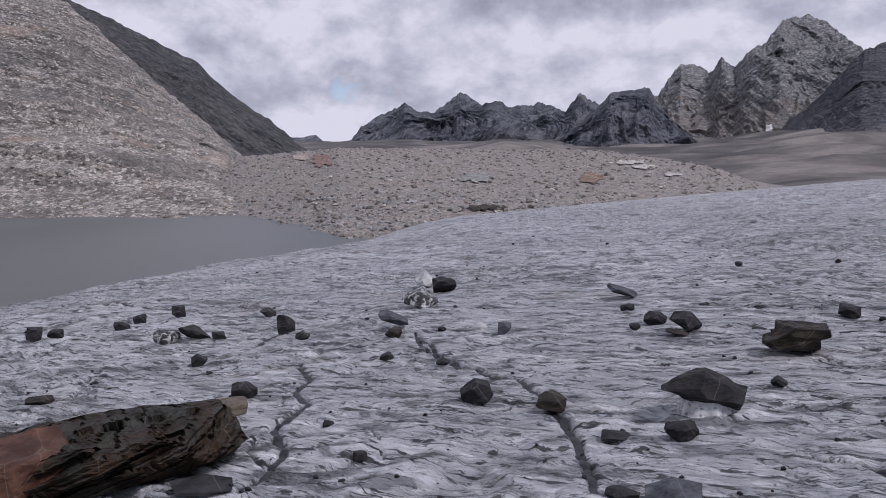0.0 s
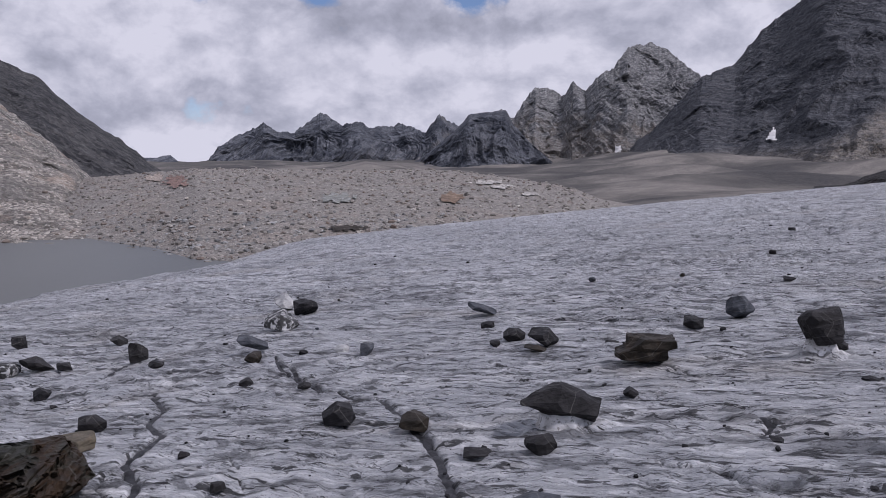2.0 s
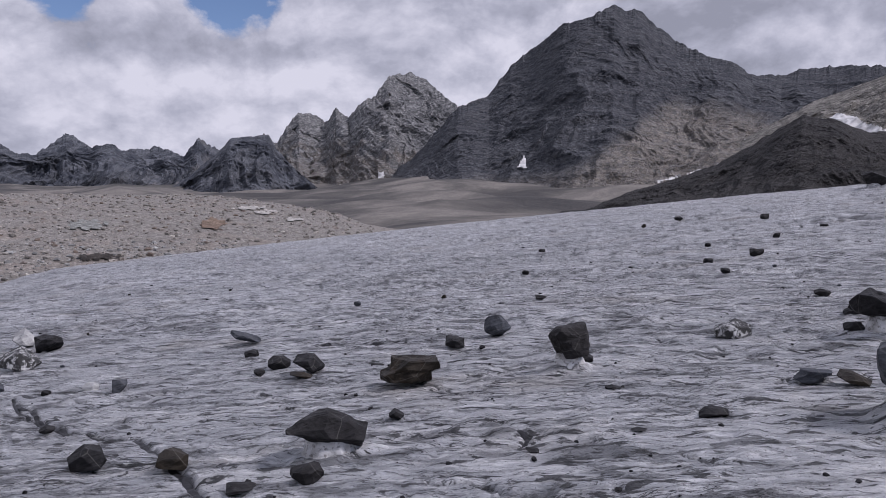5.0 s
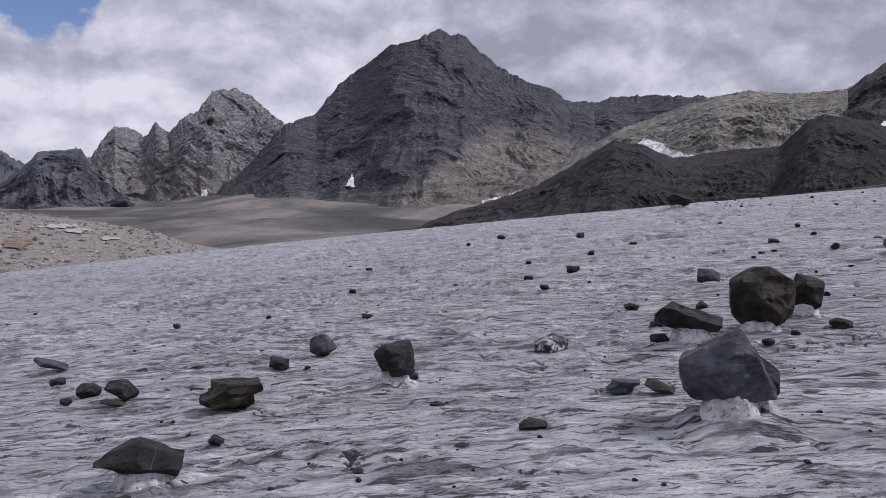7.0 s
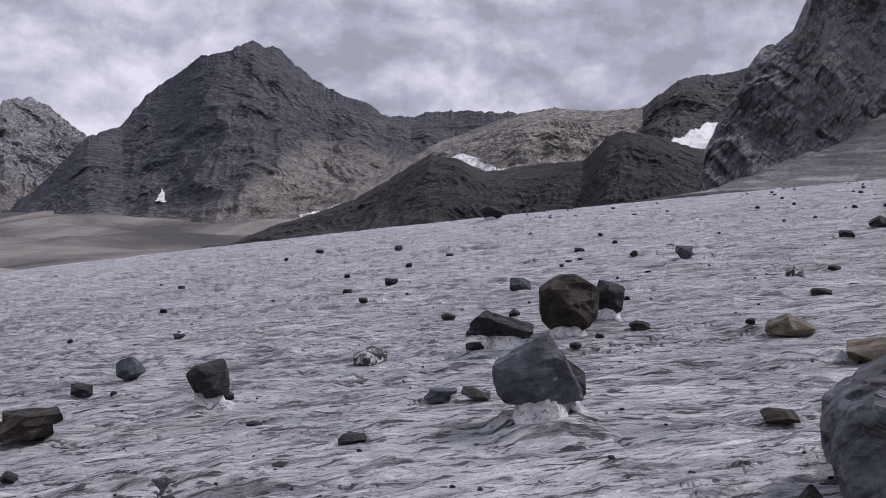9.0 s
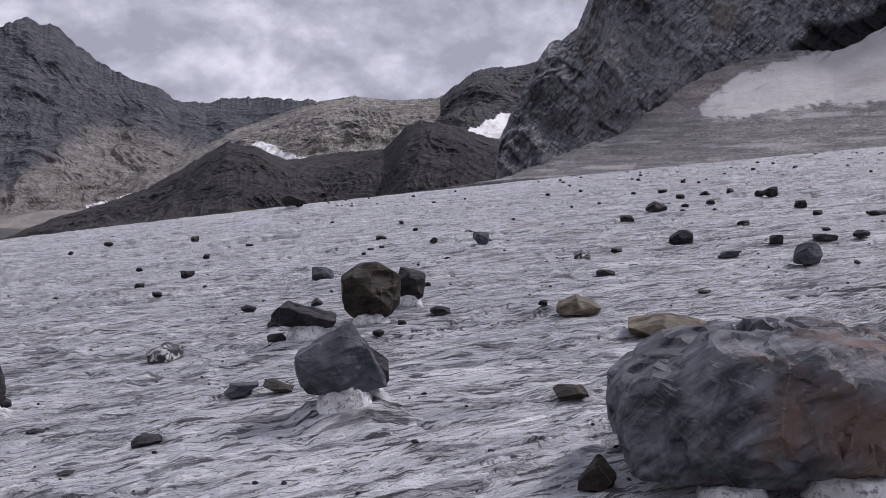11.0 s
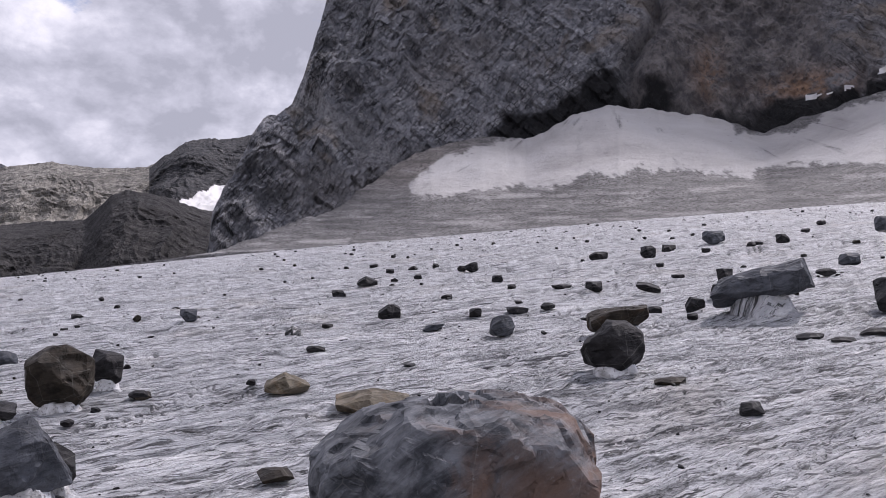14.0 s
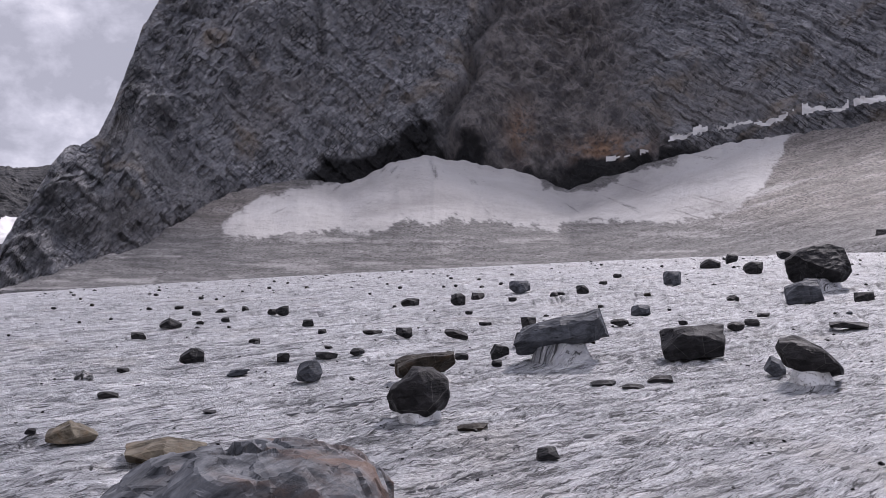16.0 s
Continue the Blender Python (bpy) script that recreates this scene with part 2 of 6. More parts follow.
def slate_material(name, dark, light, rust=None, rust_at=0.6, grain=1.0, tilt=(18, 12, 0), side=0.0, relief=0.020):
    """Layered dark rock: thin beds, scratches, paler on faces that point up, and rust where rust is given."""
    m = Mat(name, 0.7, 0.12)
    v = m.coord((grain, grain, grain), (0, 0, 0), True)
    beds = m.coord((1.5 * grain, 1.5 * grain, 9 * grain), tilt, True)
    a, b, c = m.noise(v, 3.0, 8, 0.6, 0.4), m.noise(beds, 2.4, 8, 0.62, 0.5), m.noise(v, 38, 5, 0.65)
    blend = m.math("ADD", m.math("MULTIPLY", b, 0.45), m.math("MULTIPLY", m.noise(v, 6.5, 9, 0.66, 0.3), 0.55))
    base = m.mix(m.step(blend, 0.38, 0.62), dark, light)
    base = m.mix(m.step(a, 0.50, 0.70, 0, 0.5), base, tuple(x * 0.55 for x in dark))
    if rust:
        k = m.noise(v, 2.4, 9, 0.66, 0.9)
        if side:
            sep = m.n.new("ShaderNodeSeparateXYZ")
            m.l.new(v, sep.inputs[0])
            k = m.math("ADD", k, m.math("MULTIPLY", sep.outputs["X"], side))
        base = m.mix(m.step(k, rust_at - 0.13, rust_at + 0.11, 0, 0.85), base, rust)
    base = m.mix(m.step(c, 0.60, 0.74, 0, 0.3), base, tuple(min(1, x * 2.0) for x in light))
    vein = m.cells(m.coord((1.2 * grain,) * 3, (30, 50, 10), True), 2.2, "DISTANCE_TO_EDGE")
    base = m.mix(m.step(vein, 0.0, 0.010, 0.24, 0.0), base, (0.26, 0.25, 0.23))
    top_pale = m.step(m.up(), 0.55, 0.95, 0.0, 0.14)
    base = m.mix(m.math("MULTIPLY", top_pale, m.step(a, 0.3, 0.6)), base, (0.14, 0.14, 0.15))
    base = m.mix(m.step(m.random(), 0.0, 1.0, 0.0, 0.12), base, (0.06, 0.050, 0.042))
    m.colour(base)
    m.rough(m.step(a, 0.3, 0.7, 0.5, 0.8))
    m.bump(m.cells(m.coord((grain, grain, 1.6 * grain), (20, 30, 40), True), 4.5), 0.7, 0.10 / grain).bump(b, 0.8, relief).bump(a, 0.7, 0.04).bump(c, 0.6, 0.008)
    return m.mat


def mottled_material():
    m = Mat("mottled_quartz", 0.6, 0.35)
    v = m.coord((1, 1, 1), (0, 0, 0), True)
    a = m.noise(v, 15, 6, 0.64, 0.8)
    m.colour(m.ramp(a, [(0.45, grey(0.025)), (0.51, grey(0.07)), (0.57, grey(0.42)), (0.72, grey(0.58, (1, 0.99, 0.96)))]))
    m.bump(a, 0.7, 0.03)
    return m.mat


def mountain_material(name, dark, light, scree, size, bed_rot, bed=7.0, layers=0.35, stones=0.0):
    """Bedded, jointed rock; where the slope's mask is set it turns to the scree colour."""
    m = Mat(name, 0.9, 0.15)
    v = m.coord((1 / size,) * 3)
    b = m.coord((1 / size, 1 / size, bed / size), bed_rot)
    beds, patch, fine = m.noise(b, 2.4, 10, 0.68, 0.25), m.noise(v, 1.6, 7, 0.55, 0.3), m.noise(v, 22, 8, 0.74)
    rock = m.mix(m.step(beds, 0.42, 0.57), dark, light)
    blocks = m.coord((9 / size, 9 / size, 26 / size), bed_rot)
    tint = m.n.new("ShaderNodeSeparateColor")
    m.l.new(m.cells(blocks, 1.0, "F1", "Color"), tint.inputs[0])
    rock = m.mix(m.step(tint.outputs["Red"], 0.55, 0.95, 0.0, 0.55), rock, tuple(min(1, x * 1.35) for x in light))
    rock = m.mix(m.step(tint.outputs["Green"], 0.60, 0.95, 0.0, 0.6), rock, tuple(x * 0.7 for x in dark))
    rock = m.mix(m.step(m.cells(blocks, 1.0, "DISTANCE_TO_EDGE"), 0.0, 0.09, 0.28, 0.0), rock, tuple(x * 0.5 for x in dark))
    rock = m.mix(m.step(patch, 0.44, 0.64, 0.0, 0.35), rock, tuple(x * 0.75 for x in dark))
    rock = m.mix(m.step(fine, 0.38, 0.54, 0.5, 0.0), rock, tuple(x * 0.4 for x in dark))
    grit, lines = m.noise(v, 34, 7, 0.75), m.noise(m.coord((1 / size, 1 / size, layers / size), (0, 0, 0)), 6 if layers < 1 else 2.2, 9, 0.68, 0.1)
    deb = m.mix(m.step(lines, 0.38, 0.60), tuple(x * (0.72 if layers < 1 else 0.5) for x in scree), tuple(x * 1.18 for x in scree))
    deb = m.mix(m.step(grit, 0.34, 0.50, 0.6, 0.0), deb, tuple(x * 0.45 for x in scree))
    deb = m.mix(m.step(grit, 0.58, 0.70, 0.0, 0.5), deb, tuple(min(1, x * 1.7) for x in scree))
    base = m.mix(m.attr("scree_or_shade"), rock, deb)
    if stones:
        # loose blocks of many greys
        sv = m.coord((1 / stones, 1 / stones, 1.7 / stones), (0, 0, 25))
        lot = m.n.new("ShaderNodeSeparateColor")
        m.l.new(m.cells(sv, 1.0, "F1", "Color"), lot.inputs[0])
        much = 0.75 if stones < 1 else 0.40
        base = m.mix(m.step(lot.outputs["Red"], 0.55, 0.98, 0.0, much), base, tuple(min(1, x * 1.5) for x in light))
        base = m.mix(m.step(lot.outputs["Green"], 0.45, 0.95, 0.0, much), base, dark)
        crack = m.cells(sv, 1.0, "DISTANCE_TO_EDGE")
        base = m.mix(m.step(crack, 0.0, 0.10, much, 0.0), base, tuple(x * 0.4 for x in dark))
        if stones < 1:
            # belts of darker and of rusty rubble
            belt = m.noise(m.coord((1 / size, 1 / size, 4.5 / size), (6, -10, 0)), 0.75, 8, 0.62, 0.6)
            base = m.mix(m.step(belt, 0.50, 0.60, 0.0, 0.55), base, tuple(x * 1.15 for x in dark))
            base = m.mix(m.step(belt, 0.36, 0.44, 0.45, 0.0), base, (scree[0] * 0.95, scree[1] * 0.80, scree[2] * 0.70))
        m.bump(lot.outputs["Blue"], 0.8, stones * 0.5).bump(crack, 0.8, stones * 0.3)
    m.colour(base)
    m.bump(beds, 0.9, size * 0.06).bump(fine, 0.8, size * 0.02).bump(grit, 0.6, size * 0.008)
    return m.mat


def scree_material(name, base, size, warm=(0.30, 0.21, 0.17)):
    """Loose rubble: stones of many greys and browns on grit."""
    m = Mat(name, 0.9, 0.15)
    v = m.coord((1 / size,) * 3)
    cell = m.cells(v, 5.0, "F1", "Color")
    sep = m.n.new("ShaderNodeSeparateColor")
    m.l.new(cell, sep.inputs[0])
    edge = m.cells(v, 5.0, "DISTANCE_TO_EDGE")
    cell2 = m.cells(v, 17.0, "F1", "Distance")
    broad, mid = m.noise(v, 0.16, 6, 0.6, 0.5), m.noise(v, 1.1, 8, 0.65)
    c = m.mix(m.step(mid, 0.3, 0.7), tuple(x * 0.72 for x in base), tuple(x * 1.2 for x in base))
    c = m.mix(m.step(broad, 0.48, 0.66, 0, 0.55), c, warm)
    c = m.mix(m.step(sep.outputs["Red"], 0.62, 0.95, 0, 0.5), c, tuple(min(1, x * 1.9) for x in base))
    c = m.mix(m.step(sep.outputs["Green"], 0.70, 0.9, 0, 0.55), c, tuple(x * 0.42 for x in base))
    c = m.mix(m.step(edge, 0.0, 0.10, 0.55, 0.0), c, tuple(x * 0.25 for x in base))
    m.colour(c)
    m.bump(edge, 0.8, size * 0.09).bump(cell2, 0.6, size * 0.03).bump(mid, 0.6, size * 0.15)
    return m.mat


def gravel_material():
    m = Mat("valley_gravel", 0.9, 0.15)
    v = m.coord()
    broad, mid, fine = m.noise(v, 0.006, 6, 0.6, 0.3), m.noise(v, 0.03, 7, 0.62, 0.2), m.noise(v, 0.35, 7, 0.7)
    # the cloud shadow over the valley is painted into these greys
    c = m.ramp(broad, [(0.42, (0.062, 0.060, 0.060)), (0.5, (0.125, 0.117, 0.108)), (0.60, (0.26, 0.238, 0.212))])
    c = m.mix(m.step(mid, 0.36, 0.62, 0.45, 0.0), c, (0.10, 0.094, 0.090))
    m.colour(m.mix(m.step(fine, 0.36, 0.55, 0.4, 0.0), c, (0.12, 0.112, 0.105)))
    m.bump(mid, 0.5, 6.0).bump(fine, 0.5, 0.6)
    return m.mat


def snow_material(name="old_snow", tint=(1, 0.985, 0.97), level=0.68):
    m = Mat(name, 0.7, 0.25)
    v = m.coord((1, 1, 0.6), (0, 0, 0))
    a, b = m.noise(v, 0.07, 7, 0.6, 0.5), m.noise(v, 1.3, 6, 0.65)
    c = m.ramp(a, [(0.30, grey(level * 0.72, tint)), (0.52, grey(level, tint)), (0.72, grey(level * 1.1, tint))])
    m.colour(m.mix(m.step(b, 0.60, 0.74, 0, 0.45), c, (0.22, 0.19, 0.16)))
    m.bump(a, 0.4, 1.0).bump(b, 0.4, 0.15)
    return m.mat


def water_material():
    m = Mat("silty_lake_water", 0.38, 0.22)
    v = m.coord((1, 0.35, 1), (0, 0, 20))
    a = m.noise(v, 0.03, 5, 0.6, 0.4)
    m.colour(m.mix(m.step(a, 0.3, 0.7), (0.085, 0.090, 0.088), (0.115, 0.120, 0.116)))
    m.bump(m.noise(m.coord((1, 2.5, 1), (0, 0, -30)), 1.4, 4, 0.6), 0.25, 0.05)
    return m.mat


def melt_material():
    m = Mat("melt_water_on_silt", 0.45, 0.15)
    a = m.noise(m.coord(), 30, 4, 0.6)
    m.colour(m.mix(m.step(a, 0.35, 0.65), (0.018, 0.018, 0.020), (0.040, 0.040, 0.044)))
    m.bump(a, 0.3, 0.01)
    return m.mat


ICE = ice_material()
CLEAN_ICE = clean_ice_material()
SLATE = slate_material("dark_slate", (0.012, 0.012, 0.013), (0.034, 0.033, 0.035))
SLATE_GREY = slate_material("blue_grey_slate", (0.040, 0.044, 0.052), (0.110, 0.119, 0.136))
SLATE_BROWN = slate_material("brown_slate", (0.016, 0.014, 0.011), (0.052, 0.043, 0.033), (0.085, 0.052, 0.030), 0.62)
SLATE_RUST = slate_material("rusty_layered_slate", (0.007, 0.006, 0.005), (0.050, 0.054, 0.043), (0.042, 0.021, 0.009), 0.52, 1.0, (8, 24, 0), 0.0, 0.05)
BIG_SLATE = slate_material("big_boulder_slate", (0.042, 0.046, 0.053), (0.205, 0.214, 0.230), (0.165, 0.104, 0.076), 0.60, 0.9, (25, 35, 0), 0.24, 0.012)
TAN_STONE = slate_material("tan_schist", (0.085, 0.072, 0.052), (0.195, 0.168, 0.124), (0.17, 0.10, 0.045), 0.6)
PALE_STONE = slate_material("pale_quartzite", (0.42, 0.42, 0.42), (0.62, 0.62, 0.60))
MOTTLED = mottled_material()
SNOW = snow_material()
WATER = water_material()
MELT = melt_material()
RED_STONE = slate_material("rust_red_slate", (0.045, 0.020, 0.013), (0.125, 0.060, 0.038), (0.16, 0.095, 0.06), 0.60)

# ---- noise and mesh helpers ----
def _lattice(ix, iy, iz, seed):
    h = (ix.astype(np.int64) * 374761393 + iy.astype(np.int64) * 668265263 + iz.astype(np.int64) * 2147483647 + seed * 974634211) & 0xFFFFFFFF
    h = ((h ^ (h >> 13)) * 1274126177) & 0xFFFFFFFF
    h = ((h ^ (h >> 15)) * 2246822519) & 0xFFFFFFFF
    return ((h ^ (h >> 16)) & 0xFFFF) / 32767.5 - 1.0


def vnoise(x, y, z=None, seed=0):
    """Smooth value noise from -1 to 1."""
    z = np.zeros_like(x) if z is None else z
    fx, fy, fz = np.floor(x), np.floor(y), np.floor(z)
    u, v, w = x - fx, y - fy, z - fz
    u, v, w = (t * t * t * (t * (t * 6 - 15) + 10) for t in (u, v, w))
    out = 0.0
    for dz, kz in ((0, 1 - w), (1, w)):
        if dz and not z.any():
            continue
        for dy, ky in ((0, 1 - v), (1, v)):
            for dx, kx in ((0, 1 - u), (1, u)):
                out = out + kx * ky * kz * _lattice(fx + dx, fy + dy, fz + dz, seed)
    return out


def fbm(x, y, z=None, octaves=5, seed=0, gain=0.5, ridged=False):
    out, a, total, f = 0.0, 1.0, 0.0, 1.0
    for o in range(octaves):
        n = vnoise(x * f + 17.3 * o, y * f - 9.1 * o, None if z is None else z * f + 4.7 * o, seed + o)
        out = out + a * ((1 - 2 * np.abs(n)) if ridged else n)
        total, a, f = total + a, a * gain, f * 2.03
    return out / total


def ease(lo, hi, x):
    k = np.clip((x - lo) / (hi - lo), 0, 1)
    return k * k * (3 - 2 * k)


def mesh_object(name, verts, faces, material, smooth=True):
    me = bpy.data.meshes.new(name)
    verts, faces = np.asarray(verts, dtype=np.float32), np.asarray(faces, dtype=np.int32)
    me.vertices.add(len(verts))
    me.vertices.foreach_set("co", verts.ravel())
    k = faces.shape[1]
    me.loops.add(faces.size)
    me.loops.foreach_set("vertex_index", faces.ravel())
    me.polygons.add(len(faces))
    me.polygons.foreach_set("loop_start", np.arange(0, faces.size, k, dtype=np.int32))
    me.polygons.foreach_set("use_smooth", np.full(len(faces), smooth))
    me.update(calc_edges=True)
    me.materials.append(material)
    return new(name, me)


def grid_faces(rows, cols):
    i = np.arange(rows * cols).reshape(rows, cols)
    return np.stack([i[:-1, :-1], i[:-1, 1:], i[1:, 1:], i[1:, :-1]], -1).reshape(-1, 4)


EYE_Z = 1.55


def polar(az, r):
    return np.sin(np.radians(az)) * r, np.cos(np.radians(az)) * r


# ---- the ice ----
def ice_level(x, y):
    """The glacier's broad form: it climbs to the cliff, falls to the lake, and bends away."""
    r = np.hypot(x, y)
    return 0.097 * x - 0.052 * y - 0.0002 * r * r - 2.4 * ease(2, -14, x) * ease(25, 60, r) - 0.75 * ease(-6, -14, x) * ease(14, 34, r)


# melt channels: points along the middle, half width, depth
CHANNELS = []


def channel(points, width, depth, seed, wobble=1.0):
    """A winding groove cut by melt water through the given points."""
    q = np.array(points, dtype=float)
    leg = np.concatenate([[0], np.cumsum(np.hypot(*np.diff(q, axis=0).T))])
    n = int(min(160, max(8, leg[-1] / max(0.03, 0.7 * width))))
    s = np.linspace(0, leg[-1], n)
    px, py = np.interp(s, leg, q[:, 0]), np.interp(s, leg, q[:, 1])
    for _ in range(3):
        px[1:-1], py[1:-1] = (px[:-2] + 2 * px[1:-1] + px[2:]) / 4, (py[:-2] + 2 * py[1:-1] + py[2:]) / 4
    k = wobble * (0.6 * width + 0.03)
    px = px + k * fbm(s * 2.2, np.full(n, seed * 1.37), None, 3, seed)
    py = py + k * fbm(s * 2.2, np.full(n, seed * 2.11 + 9), None, 3, seed + 50)
    CHANNELS.append((px, py, s / leg[-1], width * 0.64, depth))


channel([(0.72, 4.02), (0.77, 4.60), (0.74, 5.10), (0.74, 5.49), (0.69, 6.10), (0.63, 6.45), (0.44, 6.95), (0.22, 7.32)], 0.048, 0.030, 1)
channel([(-1.07, 4.49), (-1.00, 4.86), (-0.96, 5.36), (-1.19, 5.77), (-1.07, 6.08), (-1.00, 6.49), (-1.22, 6.95), (-1.18, 7.44), (-1.37, 8.07), (-1.28, 8.65)], 0.048, 0.030, 2)
channel([(-1.02, 4.85), (-1.27, 5.36), (-1.21, 5.78)], 0.023, 0.019, 3)
channel([(-0.26, 9.02), (0.03, 7.87), (0.17, 7.23), (0.03, 7.66), (-0.26, 8.81), (-0.30, 9.41)], 0.040, 0.036, 4)
channel([(-2.13, 9.52), (-1.93, 10.28), (-1.83, 10.75)], 0.057, 0.036, 5)
channel([(-6.56, 15.26), (-6.24, 16.26), (-5.29, 15.07), (-4.47, 14.05), (-3.27, 12.95), (-2.64, 13.19), (-2.03, 13.78), (-1.58, 13.87)], 0.069, 0.042, 6)
channel([(-5.87, 11.33), (-5.18, 11.46), (-4.38, 11.36)], 0.046, 0.030, 7)
channel([(2.18, 5.70), (2.40, 5.58), (2.49, 5.31), (2.63, 5.05)], 0.025, 0.019, 8)
channel([(1.60, 4.35), (1.70, 4.09), (1.81, 3.86)], 0.014, 0.015, 9)
channel([(1.85, 4.33), (2.00, 4.16), (2.12, 4.04)], 0.014, 0.015, 10)
channel([(2.78, 9.49), (3.10, 9.13), (3.50, 8.80)], 0.040, 0.030, 11)
channel([(2.83, 6.32), (2.89, 6.08), (3.09, 5.95)], 0.034, 0.019, 12)
channel([(-0.77, 8.05), (-0.89, 7.71), (-0.70, 7.32)], 0.014, 0.011, 13)
channel([(2.74, 6.84), (2.86, 6.44), (2.86, 5.92)], 0.023, 0.019, 14)
channel([(2.25, 5.64), (2.41, 5.32), (2.51, 5.02)], 0.015, 0.015, 15)
channel([(1.86, 4.31), (1.97, 4.11), (2.12, 4.03), (2.08, 3.83), (2.10, 3.69)], 0.023, 0.019, 16)
channel([(2.74, 4.92), (2.70, 4.64), (2.60, 4.57)], 0.034, 0.019, 17)
channel([(3.16, 3.75), (3.20, 3.55), (3.25, 3.39)], 0.023, 0.019, 18)
channel([(2.83, 9.55), (3.19, 8.99), (3.50, 8.69), (4.05, 8.22)], 0.034, 0.030, 19)
channel([(4.36, 3.13), (4.52, 3.01), (4.46, 2.80), (4.45, 2.56), (4.48, 2.33)], 0.034, 0.023, 20)
channel([(4.96, 6.88), (5.23, 6.70), (5.10, 6.36)], 0.029, 0.019, 21)
channel([(6.68, 4.42), (6.95, 4.22), (7.11, 4.01)], 0.029, 0.019, 22)
channel([(4.48, 2.92), (4.42, 2.60), (4.49, 2.31)], 0.023, 0.019, 23)
channel([(7.11, 3.46), (7.40, 3.34), (7.55, 3.27)], 0.034, 0.019, 24)
channel([(3.87, 2.08), (3.98, 1.89), (4.01, 1.66)], 0.011, 0.011, 25)
channel([(3.76, 1.91), (3.79, 1.74)], 0.009, 0.011, 26)
channel([(7.23, 3.61), (7.44, 3.43), (7.88, 3.39)], 0.034, 0.019, 27)
channel([(8.24, 2.82), (8.38, 2.51), (8.46, 2.33)], 0.034, 0.019, 28)
channel([(8.36, 1.24), (8.56, 0.84), (8.81, 0.40)], 0.040, 0.019, 29)
channel([(5.77, 0.17), (5.81, -0.15), (6.04, -0.70)], 0.029, 0.019, 30)
channel([(5.60, 0.30), (5.75, 0.01), (5.91, -0.28), (6.10, -0.58), (6.33, -0.80), (6.87, -1.21), (7.13, -1.68), (7.66, -2.44)], 0.032, 0.019, 31)
channel([(5.07, -0.93), (5.29, -1.20), (5.46, -1.48), (5.62, -1.77)], 0.032, 0.019, 32)
channel([(7.48, 3.67), (7.64, 3.43), (7.87, 3.21)], 0.023, 0.015, 33)
channel([(8.59, 2.97), (8.63, 2.69), (8.71, 2.54)], 0.029, 0.024, 34)
channel([(8.23, 1.16), (8.55, 0.79), (8.92, 0.33)], 0.032, 0.019, 35)
channel([(6.28, -0.22), (6.54, -0.51), (6.57, -0.76)], 0.023, 0.019, 36)
channel([(6.08, -1.53), (6.18, -2.14), (6.36, -2.80)], 0.009, 0.011, 37)
channel([(7.47, 3.43), (7.76, 3.29), (7.84, 3.04)], 0.023, 0.015, 38)


# finer cracks and rills, strewn along the fall of the ice
_rng = np.random.default_rng(77)
for _k in range(120):
    _az, _r = _rng.uniform(-32, 118), 3.2 + 19 * _rng.random() ** 1.3
    _x, _y = math.sin(radians(_az)) * _r, math.cos(radians(_az)) * _r
    _h, _l = radians(140 + _rng.uniform(-40, 35)), _rng.uniform(0.5, 2.2) * (0.5 + _r / 12)
    _b = _rng.uniform(-0.15, 0.15) * _l
    channel([(_x, _y), (_x + 0.5 * _l * math.sin(_h) + _b, _y + 0.5 * _l * math.cos(_h) + _b), (_x + _l * math.sin(_h), _y + _l * math.cos(_h))],
            _rng.uniform(0.006, 0.014) * (0.6 + _r / 9), 0.025 + 0.002 * _r, 60 + _k)

_fx = np.linspace(-120, 220, 1400)
_heading = np.radians(122 + 32 * ease(1, 8, _fx))
_fy = np.concatenate([[0], np.cumsum(np.diff(_fx) * (1 / np.tan(_heading[1:])))])


def flow_place(x, y):
    """Along the grain of the ice and across it, in metres; the grain bends as the ice turns downhill."""
    return 0.669 * x - 0.743 * y, 0.68 * (y - np.interp(x, _fx, _fy) + np.interp(0, _fx, _fy))


def ice_detail(x, y):
    """Ripples, grooves and cups on the ice, and the grey silt and painted shade in them."""
    r = np.hypot(x, y)
    u, v = flow_place(x, y)
    wu, wv = u + 0.35 * fbm(x * 0.8, y * 0.8, None, 3, 61), v + 0.35 * fbm(x * 0.8, y * 0.8, None, 3, 71)
    near = ease(30, 8, r)
    swell = (0.035 + 0.075 * ease(6, 20, r)) * fbm(wu * 0.5, wv * 0.8, None, 3, 5)
    cups = fbm(wu * 1.5, wv * 3.7, None, 4, 11, 0.58, True)
    fine = fbm(wu * 6.0, wv * 14.0, None, 3, 23, 0.6)
    lines = fbm(wu * 0.30, wv * 2.4, None, 3, 31, 0.45, True)
    groove = ease(0.72, 0.93, lines) * ease(-0.15, 0.25, fbm(x * 0.35, y * 0.35, None, 2, 41))
    where = ease(-0.25, 0.35, fbm(wu * 0.30, wv * 0.7, None, 3, 51))
    z = swell + (0.028 + 0.030 * where) * cups + 0.016 * fine * (0.35 + 0.65 * near) - 0.06 * groove
    fleck = ease(0.18, 0.48, fbm(wu * 2.2, wv * 7.5, None, 3, 57, 0.6))
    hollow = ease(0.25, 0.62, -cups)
    silt_shade = np.maximum(0.8 * groove, np.maximum(0.8 * fleck * where, 0.7 * hollow * (0.35 + 0.65 * where)))
    return z, silt_shade


